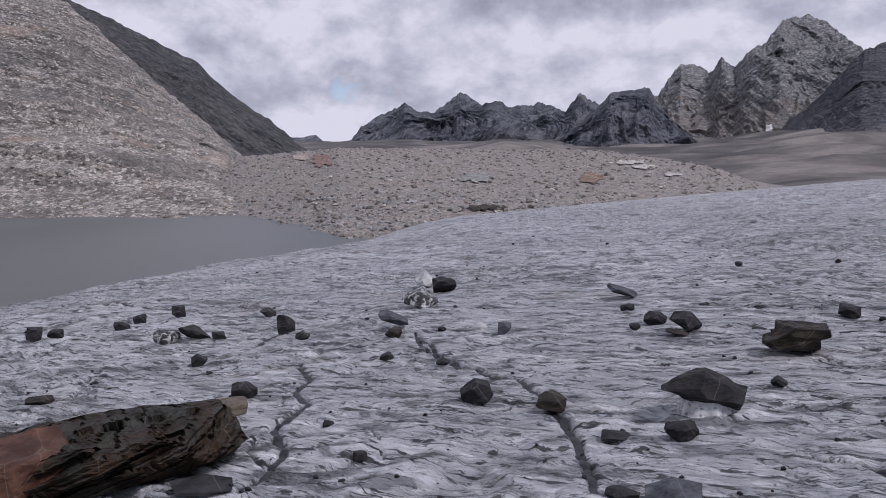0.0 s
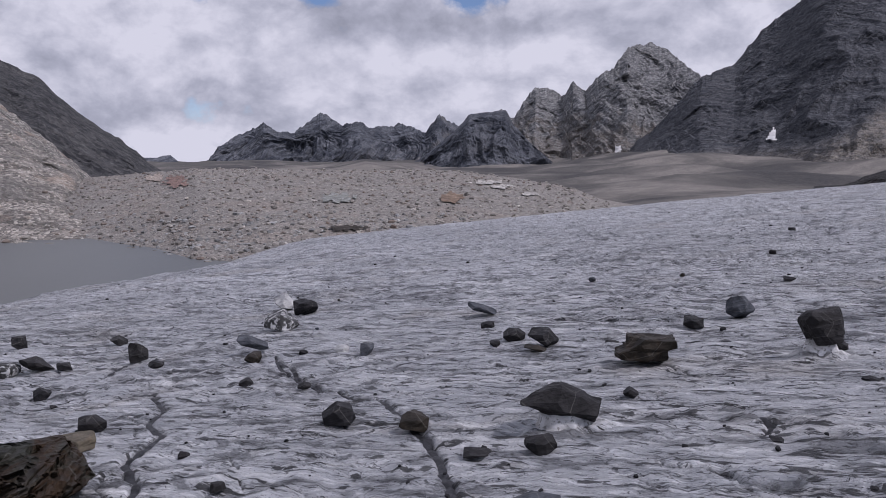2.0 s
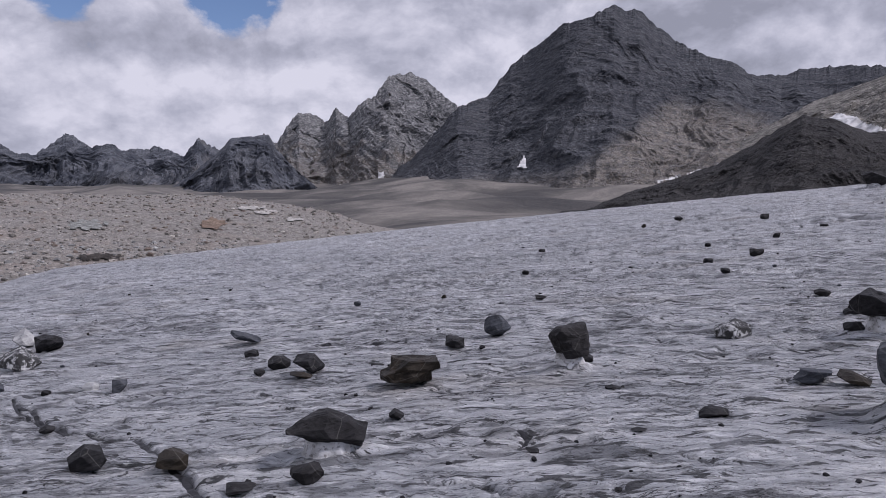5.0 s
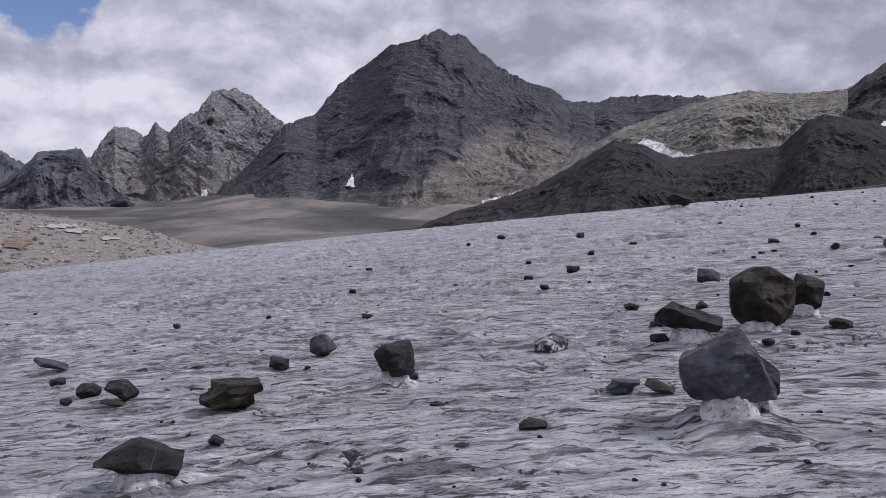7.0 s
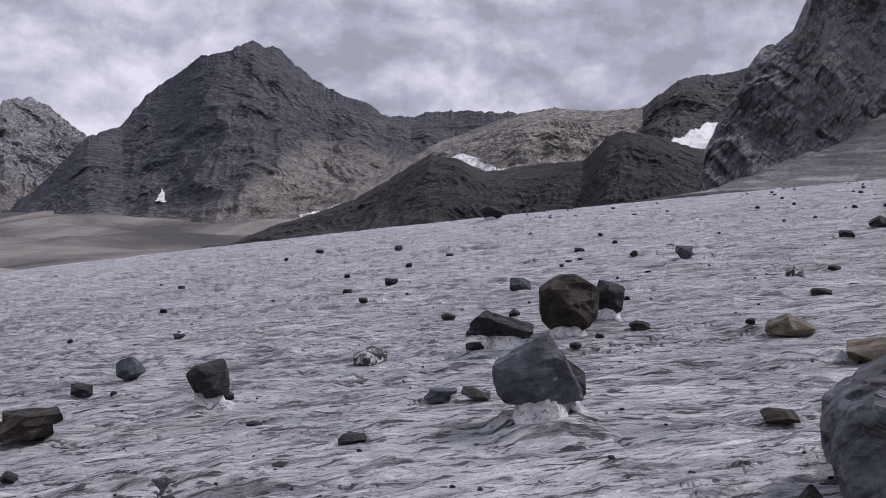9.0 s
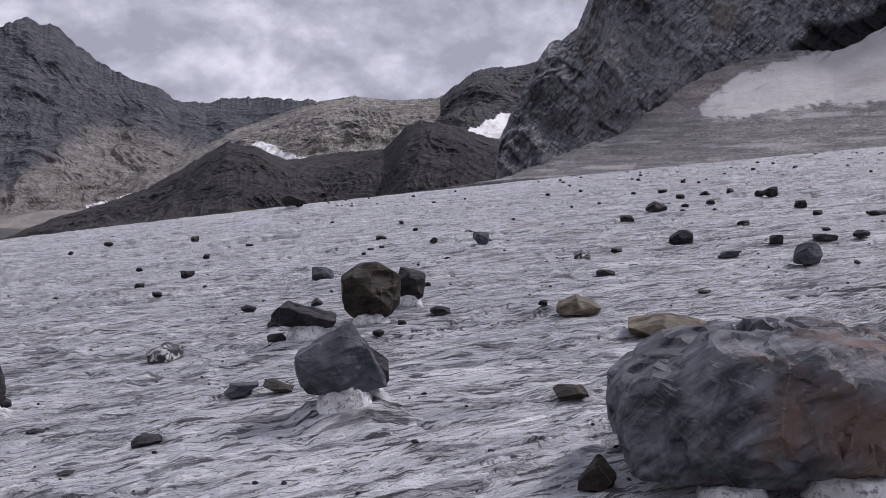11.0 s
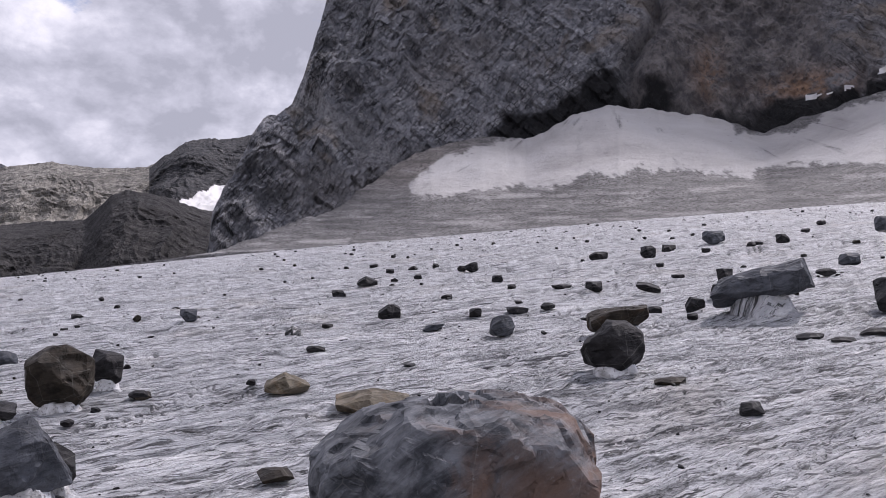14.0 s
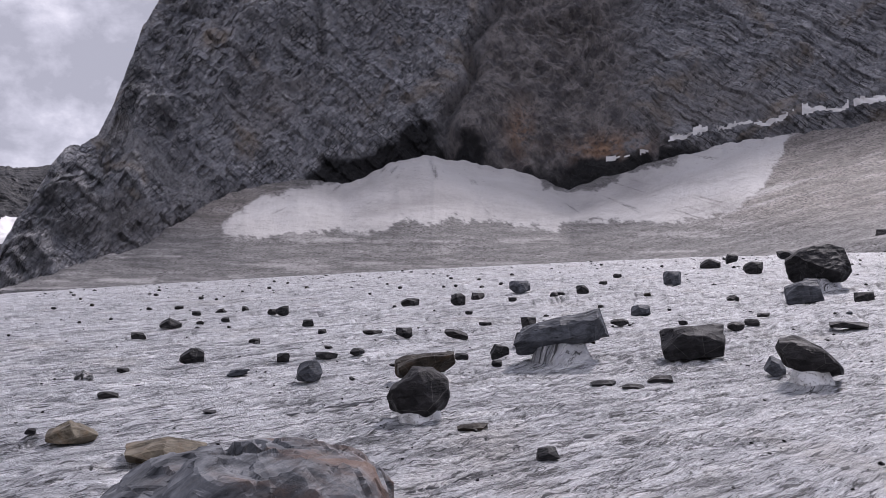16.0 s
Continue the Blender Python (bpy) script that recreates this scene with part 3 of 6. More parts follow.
def ice_surface(x, y, carve=True):
    z, silt_shade = ice_detail(x, y)
    z = z + ice_level(x, y)
    if carve:
        for px, py, s, width, depth in CHANNELS:
            m = (x > px.min() - 1) & (x < px.max() + 1) & (y > py.min() - 1) & (y < py.max() + 1)
            k = np.nonzero(m)[0]
            if not len(k):
                continue
            d = np.full(len(k), 9.0)
            for a, b, w in zip(px, py, s):
                d = np.minimum(d, np.hypot(x[k] - a, y[k] - b) / (0.45 + 0.55 * math.sin(math.pi * min(1, 0.12 + w * 0.88)) ** 0.5))
            cut = ease(width * 1.7, width * 0.5, d)
            z[k] -= depth * cut
            silt_shade[k] = np.maximum(silt_shade[k] * (1 - cut), ease(width * 1.15, width * 0.7, d))
    return z, silt_shade


def spot(x, y):
    """Height of the finished ice at one place."""
    return float(ice_surface(np.array([float(x)]), np.array([float(y)]), False)[0][0])


def build_ice():
    az = np.concatenate([np.arange(-50, -30, 1.0), np.arange(-30, 121, 0.15), np.arange(121, 130, 1.0), np.arange(130, 311, 4.0)])
    r = [0.01, 0.25, 0.6, 1.0, 1.5, 2.0, 2.4]
    while r[-1] < 125:
        r.append(r[-1] + min(max(r[-1] ** 2 / 1.55 * 0.0017, 0.012), 0.02 * r[-1]))
    r += [135, 150, 170, 200]
    r = np.array(r)
    A, R = np.meshgrid(az, r)
    x, y = polar(A.ravel(), R.ravel())
    z, silt_shade = ice_surface(x, y)
    z = z - 14 * ease(118, 190, R.ravel())
    ob = mesh_object("glacier", np.stack([x, y, z], 1), grid_faces(len(r), len(az))[:, ::-1], ICE)
    at = ob.data.attributes.new("silt_shade", "FLOAT", "POINT")
    at.data.foreach_set("value", np.clip(silt_shade, 0, 1).astype(np.float32))
    for key, value in zip(("flow_u", "flow_v"), flow_place(x, y)):
        ob.data.attributes.new(key, "FLOAT", "POINT").data.foreach_set("value", value.astype(np.float32))
    # the ice turns darker grey towards the lake side
    lake_grey = ease(16, -4, x) * 0.72
    at = ob.data.attributes.new("lake_grey", "FLOAT", "POINT")
    at.data.foreach_set("value", lake_grey.astype(np.float32))
    tagged(ob, "grey dirty glacier ice with ripples, melt grooves and dark silt", "glacier", kind="structure")
    return ob


def build_streams():
    """Dark melt water in the wider channels."""
    for px, py, s, width, depth in CHANNELS:
        if width < 0.018:
            continue
        n = len(px)
        dx, dy = np.gradient(px), np.gradient(py)
        ln = np.hypot(dx, dy)
        half = width * 1.05 * (0.45 + 0.55 * np.sin(np.pi * np.minimum(1, 0.12 + s * 0.88)) ** 0.5)
        half = half * (1 + 0.25 * vnoise(s * n * 0.13, s * 0 + width * 90))
        z = ice_surface(px, py, False)[0] - depth * 0.45
        rows = [np.stack([px + k * half * dy / ln, py - k * half * dx / ln, z - 0.010 * abs(k)], 1) for k in (-1, 0, 1)]
        ob = mesh_object("melt_stream", np.stack(rows, 1).reshape(-1, 3), grid_faces(n, 3), MELT)
        tagged(ob, "thin dark melt water stream in an ice groove", "stream", kind="structure")


# ---- ground, lake ----
def build_ground():
    az = np.arange(-180, 180.1, 2.0)
    r = np.concatenate([[1.0, 30, 60, 90, 120], np.geomspace(150, 4900, 70)])
    A, R = np.meshgrid(az, r)
    x, y = polar(A.ravel(), R.ravel())
    rr = R.ravel()
    slope = np.interp(rr, [0, 120, 250, 450, 800, 1500, 4900], [-0.13, -0.13, -0.085, -0.045, -0.022, 0.0, 0.0])
    lift = ease(12, 26, A.ravel()) * ease(75, 45, A.ravel())
    z = EYE_Z + rr * slope + lift * rr * 0.016 * ease(250, 900, rr) + fbm(x / 120, y / 120, None, 4, 81, 0.42) * np.minimum(rr * 0.022, 16) - 3
    ob = mesh_object("ground", np.stack([x, y, z], 1), grid_faces(len(r), len(az))[:, ::-1],
                     gravel_material())
    tagged(ob, "grey gravel valley floor with low rubble humps", "ground", kind="structure")


LAKE_Z = -7.6


def build_lake():
    az = np.arange(-80, 4, 2.0)
    r = np.array([20, 60, 100, 150, 220.0])
    A, R = np.meshgrid(az, r)
    x, y = polar(A.ravel(), R.ravel())
    ob = mesh_object("lake_water", np.stack([x, y, np.full(x.size, LAKE_Z)], 1), grid_faces(len(r), len(az))[:, ::-1], WATER)
    tagged(ob, "still grey silty meltwater lake at the ice edge", "lake", kind="structure")


# ---- slopes and mountains ----
def curve(points):
    a = np.array(points, dtype=float)
    return lambda az: np.interp(az, a[:, 0], a[:, 1])


def slope_mesh(name, material, az_range, step, rows, front, crest, z_front, e_crest, shape, rough, size, seed,
               bed=(0, 0, 1), bed_amp=0.0, bed_size=None, jag=0.0, back=0.35, ridged=True, ribs=0.0, rib_size=60.0, scree_or_shade=None, crisp=True, extra=None):
    """A hillside seen from the ice: from its foot, front metres off at height z_front, to its crest, crest metres off
    and e_crest degrees high; broken by noise of the given size, by ribs that run down it and by beds across the
    direction bed. The mask by (az, elevation, way up, noise) tells where a second colour lies: loose scree, or painted
    light and shade."""
    az = np.arange(az_range[0], az_range[1] + step / 2, step)
    v = np.concatenate([np.linspace(0, 1, rows), 1 + np.linspace(0.04, 1, 8)])
    A, V = np.meshgrid(az, v)
    a, t = A.ravel(), V.ravel()
    rf, rc = front(a), crest(a)
    tt = np.clip(t, 0, 1)
    zc = EYE_Z + rc * np.tan(np.radians(e_crest(a) + jag * ease(0.90, 1.0, tt) * (fbm(a * 1.9, a * 0 + seed, None, 6, seed, 0.7) + 0.5 * fbm(a * 2.7, a * 0 + seed, None, 4, seed + 1, 0.6, True))))
    zf = z_front(a)
    rr = rf + (rc - rf) * tt + np.maximum(t - 1, 0) * (rc - rf) * back * 1.5
    z = zf + (zc - zf) * shape(tt) - np.maximum(t - 1, 0) * (zc - zf) * back * 2
    x, y = polar(a, rr)
    n = fbm(x / size, y / size, z / size, 6, seed, 0.55, ridged)
    body = ease(0, 0.12, tt) * (0.30 + 0.70 * ease(1.0, 0.85, tt))
    push = rough * n * body
    if ribs:
        s = np.radians(a) * rc.mean()
        warp = 0.5 * fbm(x / size, y / size, z / size, 2, seed + 5)
        push = push + ribs * ease(0.0, 0.35, tt) * fbm(s / rib_size + warp, tt * 1.3 + warp, None, 5, seed + 7, 0.58, True) * body
    if bed_amp:
        b = np.array(bed) / np.linalg.norm(bed)
        d = (x * b[0] + y * b[1] + z * b[2]) / bed_size + 0.6 * fbm(x / size, y / size, z / size, 2, seed + 9)
        saw = fbm(d, x / size * 0.5, y / size * 0.5, 5, seed + 3, 0.62, True)
        ledge = (d * 1.7) % 1.0
        push = push + bed_amp * (0.55 * saw + 0.7 * (ledge - 0.5)) * (0.3 + 0.7 * body)
    if extra:
        push = push + extra(a, tt, z, rr)
    # broken rock stands out towards the valley and a little up
    x, y = polar(a, rr - push)
    z = z + push * 0.35 * ease(1.0, 0.6, tt)
    ob = mesh_object(name, np.stack([x, y, z], 1), grid_faces(len(v), len(az))[:, ::-1], material, crisp is False)
    e = np.degrees(np.arctan2(z - EYE_Z, rr))
    k = scree_or_shade(a, e, tt, fbm(x / size * 2.3, y / size * 2.3, z / size * 2.3, 5, seed + 17, 0.6)) if scree_or_shade else a * 0
    at = ob.data.attributes.new("scree_or_shade", "FLOAT", "POINT")
    at.data.foreach_set("value", np.clip(k, 0, 1).astype(np.float32))
    return ob, az, v, np.stack([x, y, z], 1).reshape(len(v), len(az), 3)


def snow_patch(parent, grid, az, where, label, lift, material=None, name="snow_patch"):
    """Snow that lies on a slope wherever where(az, elevation) is true."""
    p = grid
    e = np.degrees(np.arctan2(p[..., 2] - EYE_Z, np.hypot(p[..., 0], p[..., 1])))
    a = np.degrees(np.arctan2(p[..., 0], p[..., 1]))
    on = where(a, e)
    rows, cols = on.shape
    f = grid_faces(rows, cols)[:, ::-1]
    f = f[on.ravel()[f].all(1)]
    if not len(f):
        return None
    used, inv = np.unique(f, return_inverse=True)
    v = p.reshape(-1, 3)[used]
    d = v / np.linalg.norm(v, axis=1)[:, None]
    out = v - d * lift + np.array([0, 0, lift * 0.6])
    ob = mesh_object(name, out, inv.reshape(-1, 4), material or SNOW)
    ob.parent = parent
    ob["label"] = label
    return ob


def build_mountains():
    lin = lambda p: (lambda t: t ** p)
    # scree slope and rocky shoulder above the lake
    shore = curve([(-80, 150), (-40, 130), (-27, 114), (-13, 103), (-9.8, 91), (-6.8, 79), (-3, 74), (20, 74), (24, 90)])
    low = lambda a: np.full_like(a, LAKE_Z - 0.8)
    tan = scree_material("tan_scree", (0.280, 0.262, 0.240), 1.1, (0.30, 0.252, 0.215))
    tan_rock = mountain_material("scree_slope_rock", (0.125, 0.120, 0.113), (0.50, 0.468, 0.420), (0.430, 0.390, 0.345), 18, (10, -14, 0), 7, 6.0, 0.55)
    e_a = curve([(-80, 22), (-45, 16), (-30, 10.8), (-24.5, 8.75), (-22.8, 8.05), (-20.9, 6.4), (-18.1, 3.8), (-16.2, 2.1), (-13.8, 0.05), (-12.8, -1.0), (-11.5, -2.4), (-10.5, -4.5)])
    ob, az, v, g = slope_mesh("hillside", tan_rock, (-78, -10.5), 0.17, 250, shore, lambda a: shore(a) + np.interp(a, [-40, -13, -10.5], [250, 125, 20]),
                              low, e_a, lambda t: 0.60 * t + 0.40 * t ** 1.8, 3.0, 30, 3, (0.18, 0.1, 1), 2.6, 4.2, 0.25, ribs=1.6, rib_size=16,
                              scree_or_shade=lambda a, e, t, n: ease(0.25, -0.25, n + 0.9 * (e - np.interp(a, [-40, -27, -20, -16, -13], [5, 3.2, 2.6, 1.0, -1])) * 0.5))
    tagged(ob, "brown scree hillside with broken rock bands above the lake", "hillside", kind="structure")
    hillside_grid = (az, v, g)
    e_b = curve([(-80, 18), (-40, 14), (-26, 9.4), (-23, 8.25), (-21.3, 7.7), (-18.7, 6.5), (-15.4, 4.75), (-13.4, 2.9), (-11.4, 1.5), (-8.9, -0.5), (-7, -2)])
    # ridge rock, its colour lowered to carry the cloud shadow
    shaded_rock = mountain_material("shaded_ridge_rock", (0.050, 0.051, 0.056), (0.125, 0.122, 0.120), (0.150, 0.143, 0.134), 60, (10, -25, 0), 7, 0.35, 3.0)
    ob, az, v, g = slope_mesh("ridge_behind_hillside", shaded_rock, (-78, -6), 0.2, 120, lambda a: a * 0 + 420, lambda a: a * 0 + 760,
                              lambda a: a * 0 - 30, e_b, lin(1.0), 12, 110, 8, (0.3, 0.2, 1), 4, 15, 0.20, ribs=10, rib_size=55,
                              scree_or_shade=lambda a, e, t, n: ease(0.15, 0.6, n - 0.9 * (t - 0.35)))
    tagged(ob, "bare rock ridge falling to the valley, cloud shadow in its colour", "mountain", kind="structure")
    # moraine behind the lake and the ice edge
    e_m = curve([(-22, -3), (-14, -1.3), (-12.9, -0.95), (-8.9, -0.62), (-6.8, -0.40), (-3.1, -0.42), (4.3, -0.52), (7.9, -0.44), (12.2, -0.8), (15, -1.22), (17.7, -1.72), (19.8, -2.55), (23, -4.5)])
    ob, az, v, g = slope_mesh("moraine", tan, (-20, 23), 0.12, 220, shore, lambda a: shore(a) + 95, low, e_m, lambda t: 0.30 * t + 0.70 * (1 - (1 - t) ** 1.7),
                              1.5, 11, 14, (0, 0, 1), 0.0, 3, 0.10, 0.3, False)
    tagged(ob, "rounded moraine of brown and grey rubble behind the lake", "moraine", kind="structure")
    moraine_grid = (az, v, g)
    wob = lambda a, e: 0.35 * np.sin(a * 9 + e * 3) + 0.3 * np.sin(a * 23 - e * 17)
    for label, ca, ce, ra, re, colour in (("rust-red weathered rock outcrop", -7.9, -1.25, 0.85, 0.42, (0.27, 0.185, 0.160)), ("pale pinkish rock beside the red outcrop", -9.1, -1.0, 0.6, 0.25, (0.42, 0.36, 0.31)),
                                          ("orange-brown weathered rock patch", 9.6, -2.35, 0.75, 0.40, (0.25, 0.185, 0.140)), ("pale bleached rock sheet on the moraine", 11.9, -1.35, 1.1, 0.14, (0.50, 0.475, 0.44)),
                                          ("pale bleached rock sheet on the moraine", 12.9, -1.62, 0.7, 0.16, (0.50, 0.475, 0.44)), ("pale bleached rock slab", 14.6, -2.1, 0.7, 0.13, (0.46, 0.44, 0.41)),
                                          ("pale grey-green rock patch", 2.2, -2.35, 1.2, 0.35, (0.29, 0.295, 0.275)), ("dark rock rib at the ice edge", 2.7, -4.35, 1.5, 0.22, (0.07, 0.062, 0.055))):
        snow_patch(ob, g, az, lambda a, e: ((a - ca) / ra) ** 2 + ((e - ce - 0.03 * (a - ca)) / re) ** 2 + wob(a, e) < 1, label, 0.26,
                   scree_material("outcrop_rock", colour, 2.0, tuple(c * 0.8 for c in colour)), "rock_outcrop")
    # farthest chain; its rock colour holds the blue of the haze
    far_haze_rock = mountain_material("hazy_far_rock", (0.075, 0.082, 0.100), (0.165, 0.172, 0.190), (0.22, 0.21, 0.205), 300, (5, 30, 0), 5)
    e_f0 = curve([(-16, -1), (-11, 0.4), (-9.1, 0.25), (-8.2, 0.42), (-7.3, -0.3), (-5, -1.2), (-3, -2)])
    ob, az, v, g = slope_mesh("distant_ridge", far_haze_rock, (-16, -3), 0.15, 40, lambda a: a * 0 + 3900, lambda a: a * 0 + 4600, lambda a: a * 0 - 200, e_f0, lin(1.0), 40, 500, 21, jag=0.1)
    tagged(ob, "distant mountain ridge with blue haze put in its colour", "mountain", kind="structure")
    e_f1 = curve([(-8, -1.6), (-6.2, -0.15), (-5.3, 0.95), (-3.4, 2.05), (-2.5, 2.5), (-1.6, 1.87), (-0.5, 1.9), (1.1, 3.2), (2.4, 2.4), (3.7, 2.6), (4.4, 2.2), (6.1, 2.4), (7.3, 2.2), (7.9, 2.0), (8.8, 3.0), (10, 2.35), (12, 2.2), (16, 0)])
    ob, az, v, g = slope_mesh("far_peaks", far_haze_rock, (-8, 16), 0.07, 150, lambda a: a * 0 + 2500, lambda a: 3300 + 120 * np.sin(a * 1.3), lambda a: a * 0 - 120, e_f1, lin(1.15), 25, 300, 31,
                              (0.5, 0.2, 1), 16, 70, 0.22, ribs=110, rib_size=230, scree_or_shade=lambda a, e, t, n: ease(0.0, 0.4, n - 0.5 * (t - 0.3)) * ease(2, 6, a) * 0.8)
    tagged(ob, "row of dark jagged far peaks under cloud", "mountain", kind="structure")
    # grey sharp peaks
    e_g = curve([(7, -1), (9, 1.2), (10, 2.3), (10.7, 3.05), (11.9, 3.22), (13.1, 3.38), (13.6, 2.7), (14.2, 3.8), (15, 4.9), (16, 4.6), (16.7, 4.2), (17.4, 5.08), (18.2, 4.5), (19.1, 5.47), (19.9, 5.92), (20.8, 7.2),
                 (22.1, 7.41), (23.3, 6.98), (24.4, 5.9), (25.3, 5.2), (28, 3.5), (32, 0)])
    grey_rock = mountain_material("grey_peak_rock", (0.115, 0.117, 0.123), (0.340, 0.336, 0.330), (0.200, 0.182, 0.164), 90, (22, 24, 10), 7, 0.35, 6.0)
    ob, az, v, g = slope_mesh("grey_peaks", grey_rock, (12.6, 32), 0.06, 240, lambda a: a * 0 + 1550, lambda a: 2300 + 130 * np.sin(a * 0.9), lambda a: a * 0 - 70, e_g, lin(1.2), 10, 110, 43,
                              (0.6, -0.3, 1), 22, 42, 0.24, ribs=36, rib_size=150, scree_or_shade=lambda a, e, t, n: ease(0.25, -0.25, (e - 2.3) * 0.35 + n))
    tagged(ob, "jagged pale grey rock peaks with tan lower slopes", "mountain", kind="structure")
    snow_patch(ob, g, az, lambda a, e: ((a - 20.3) / 0.28) ** 2 + ((e - 0.72) / 0.28) ** 2 + 0.5 * np.sin(a * 23) < 1, "small white snow patch", 6)
    # this spur's dark colour stands for the cloud shadow on it
    ob, az, v, g = slope_mesh("dark_spur", far_haze_rock, (6, 16.5), 0.07, 150, lambda a: a * 0 + 1400, lambda a: 2000 + 60 * np.sin(a), lambda a: a * 0 - 20,
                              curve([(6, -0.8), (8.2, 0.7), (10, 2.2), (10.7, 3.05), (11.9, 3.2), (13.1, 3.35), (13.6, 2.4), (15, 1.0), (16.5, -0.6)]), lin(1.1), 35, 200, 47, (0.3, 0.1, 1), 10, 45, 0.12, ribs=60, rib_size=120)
    tagged(ob, "slate spur below the grey peaks, cloud shadow in its colour", "mountain", kind="structure")
    # the main pyramid; cloud shade and sunlit scree are put into its colours
    e_p = curve([(20, 0), (23, 2.6), (25.3, 5.2), (27.3, 6.06), (28.7, 7.9), (30.2, 9.0), (32, 10.37), (33.8, 10.76), (35.2, 11.48), (36.0, 11.03), (36.8, 11.14), (37.9, 10.0), (39.7, 8.76), (41.5, 8.04), (42.5, 7.75), (43.7, 6.78),
                 (44.6, 7.03), (45.3, 6.77), (46.2, 7.22), (48.0, 7.27), (51.8, 7.12), (54, 6.5), (58, 4), (62, 0)])
    pyr = mountain_material("shaded_pyramid_rock", (0.066, 0.070, 0.082), (0.135, 0.137, 0.146), (0.275, 0.250, 0.220), 110, (8, -14, 0), 9, 0.35, 5.0)
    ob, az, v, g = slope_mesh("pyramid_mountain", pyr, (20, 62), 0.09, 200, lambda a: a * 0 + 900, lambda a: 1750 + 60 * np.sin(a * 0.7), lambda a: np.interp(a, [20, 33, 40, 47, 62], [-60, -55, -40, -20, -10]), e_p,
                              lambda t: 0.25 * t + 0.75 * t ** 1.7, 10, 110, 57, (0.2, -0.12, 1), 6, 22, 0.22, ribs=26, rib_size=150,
                              scree_or_shade=lambda a, e, t, n: ease(-0.45, 0.45, (np.interp(a, [20, 25, 31, 33.8, 36.5, 38.6, 41.5, 44.8, 48, 62], [0.2, 0.2, 0.5, 1.3, 3.6, 5.3, 5.0, 3.9, 3.3, 3]) - e) * 0.55 + 0.35 * n))
    tagged(ob, "pyramid-shaped rock mountain, coloured as cloud-shaded rock and sunlit tan scree fans", "mountain", kind="structure")
    snow_patch(ob, g, az, lambda a, e: (np.abs(a - 29.5 - 0.2 * (e - 1.4)) < 0.38 - 0.36 * (e - 1.2)) & (e > 1.2) & (e < 2.1), "small white snow patch in a gully", 5)
    snow_patch(ob, g, az, lambda a, e: (a > 38) & (a < 43.2) & (np.abs(e - 0.35 - 0.27 * (a - 38)) < 0.12 + 0.05 * np.sin(a * 5)), "narrow strip of old snow", 4)
    # tan ridge with snowfields
    e_n = curve([(43, 3), (47, 5.2), (50, 6.3), (52.1, 7.0), (54.5, 7.4), (57.4, 7.1), (60.2, 7.25), (61.1, 7.95), (62.6, 9.0), (64.8, 9.15), (66.6, 9.38), (68, 9), (74, 9), (80, 6)])
    tanr = mountain_material("tan_ridge_rock", (0.140, 0.133, 0.122), (0.330, 0.312, 0.277), (0.340, 0.318, 0.280), 60, (10, 12, 0), 7, 0.35, 4.0)
    ob, az, v, g = slope_mesh("tan_ridge", tanr, (43, 61.3), 0.08, 170, lambda a: a * 0 + 560, lambda a: a * 0 + 1150, lambda a: a * 0 - 20, e_n, lambda t: 0.35 * t + 0.65 * t ** 1.5, 16, 110, 65,
                              (0.1, 0.3, 1), 9, 22, 0.10, ribs=24, rib_size=70, scree_or_shade=lambda a, e, t, n: ease(-0.1, 0.4, n - 0.8 * (t - 0.6)))
    tagged(ob, "tan rock ridge with ledges and snowfields at its foot", "mountain", kind="structure")
    snow_patch(ob, g, az, lambda a, e: (e > 3.0) & (e < np.interp(a, [45.5, 47.3, 48.8, 50.5, 52, 54, 57, 58, 61.5], [3, 4.1, 4.5, 3.7, 3.3, 3.45, 3.8, 4.1, 4.2]) + 0.08 * np.sin(a * 6)), "white snowfield at the foot of the ridge", 3)
    ob, az, v, g = slope_mesh("blue_grey_ridge", shaded_rock, (60.2, 82), 0.1, 130, lambda a: a * 0 + 520, lambda a: a * 0 + 980, lambda a: a * 0 + 12,
                              curve([(60.2, 7.1), (61.1, 7.95), (62.6, 9.0), (64.8, 9.15), (66.6, 9.38), (68, 9), (74, 9), (82, 6)]), lin(1.2), 12, 100, 68, (0.1, 0.3, 1), 7, 24, 0.12, ribs=24, rib_size=80)
    tagged(ob, "blue-grey rock ridge above a snowfield", "mountain", kind="structure")
    snow_patch(ob, g, az, lambda a, e: (e > 3.0) & (e < np.interp(a, [60, 61.5, 64, 66, 69], [4.7, 4.9, 6.1, 6.6, 6.6]) + 0.12 * np.sin(a * 6)), "white snowfield at the foot of the ridge", 3)
    # dark near hills
    e_d = curve([(32, -2), (36.4, -0.15), (39, 0.6), (41.6, 1.55), (43.7, 2.77), (46.5, 4.48), (48.2, 4.2), (50.3, 3.38), (53.6, 3.85), (56.5, 4.0), (58.0, 5.45), (58.9, 5.88), (61.0, 5.53), (62.8, 4.85), (64.3, 4.46), (70, 2)])
    hill = mountain_material("dark_hill_rock", (0.030, 0.029, 0.030), (0.075, 0.071, 0.069), (0.060, 0.057, 0.056), 30, (10, -30, 0), 5, 0.35, 1.1)
    ob, az, v, g = slope_mesh("dark_hills", hill, (32, 71), 0.09, 170, lambda a: a * 0 + 135, lambda a: 265 + 22 * np.sin(a * 0.5), lambda a: a * 0 - 6, e_d, lin(1.0), 2.5, 26, 75, (0.4, 0.2, 1), 0.6, 4, 0.10, ribs=5, rib_size=20,
                              scree_or_shade=lambda a, e, t, n: ease(-0.1, 0.35, n + 0.2 * np.sin(a * 0.9)))
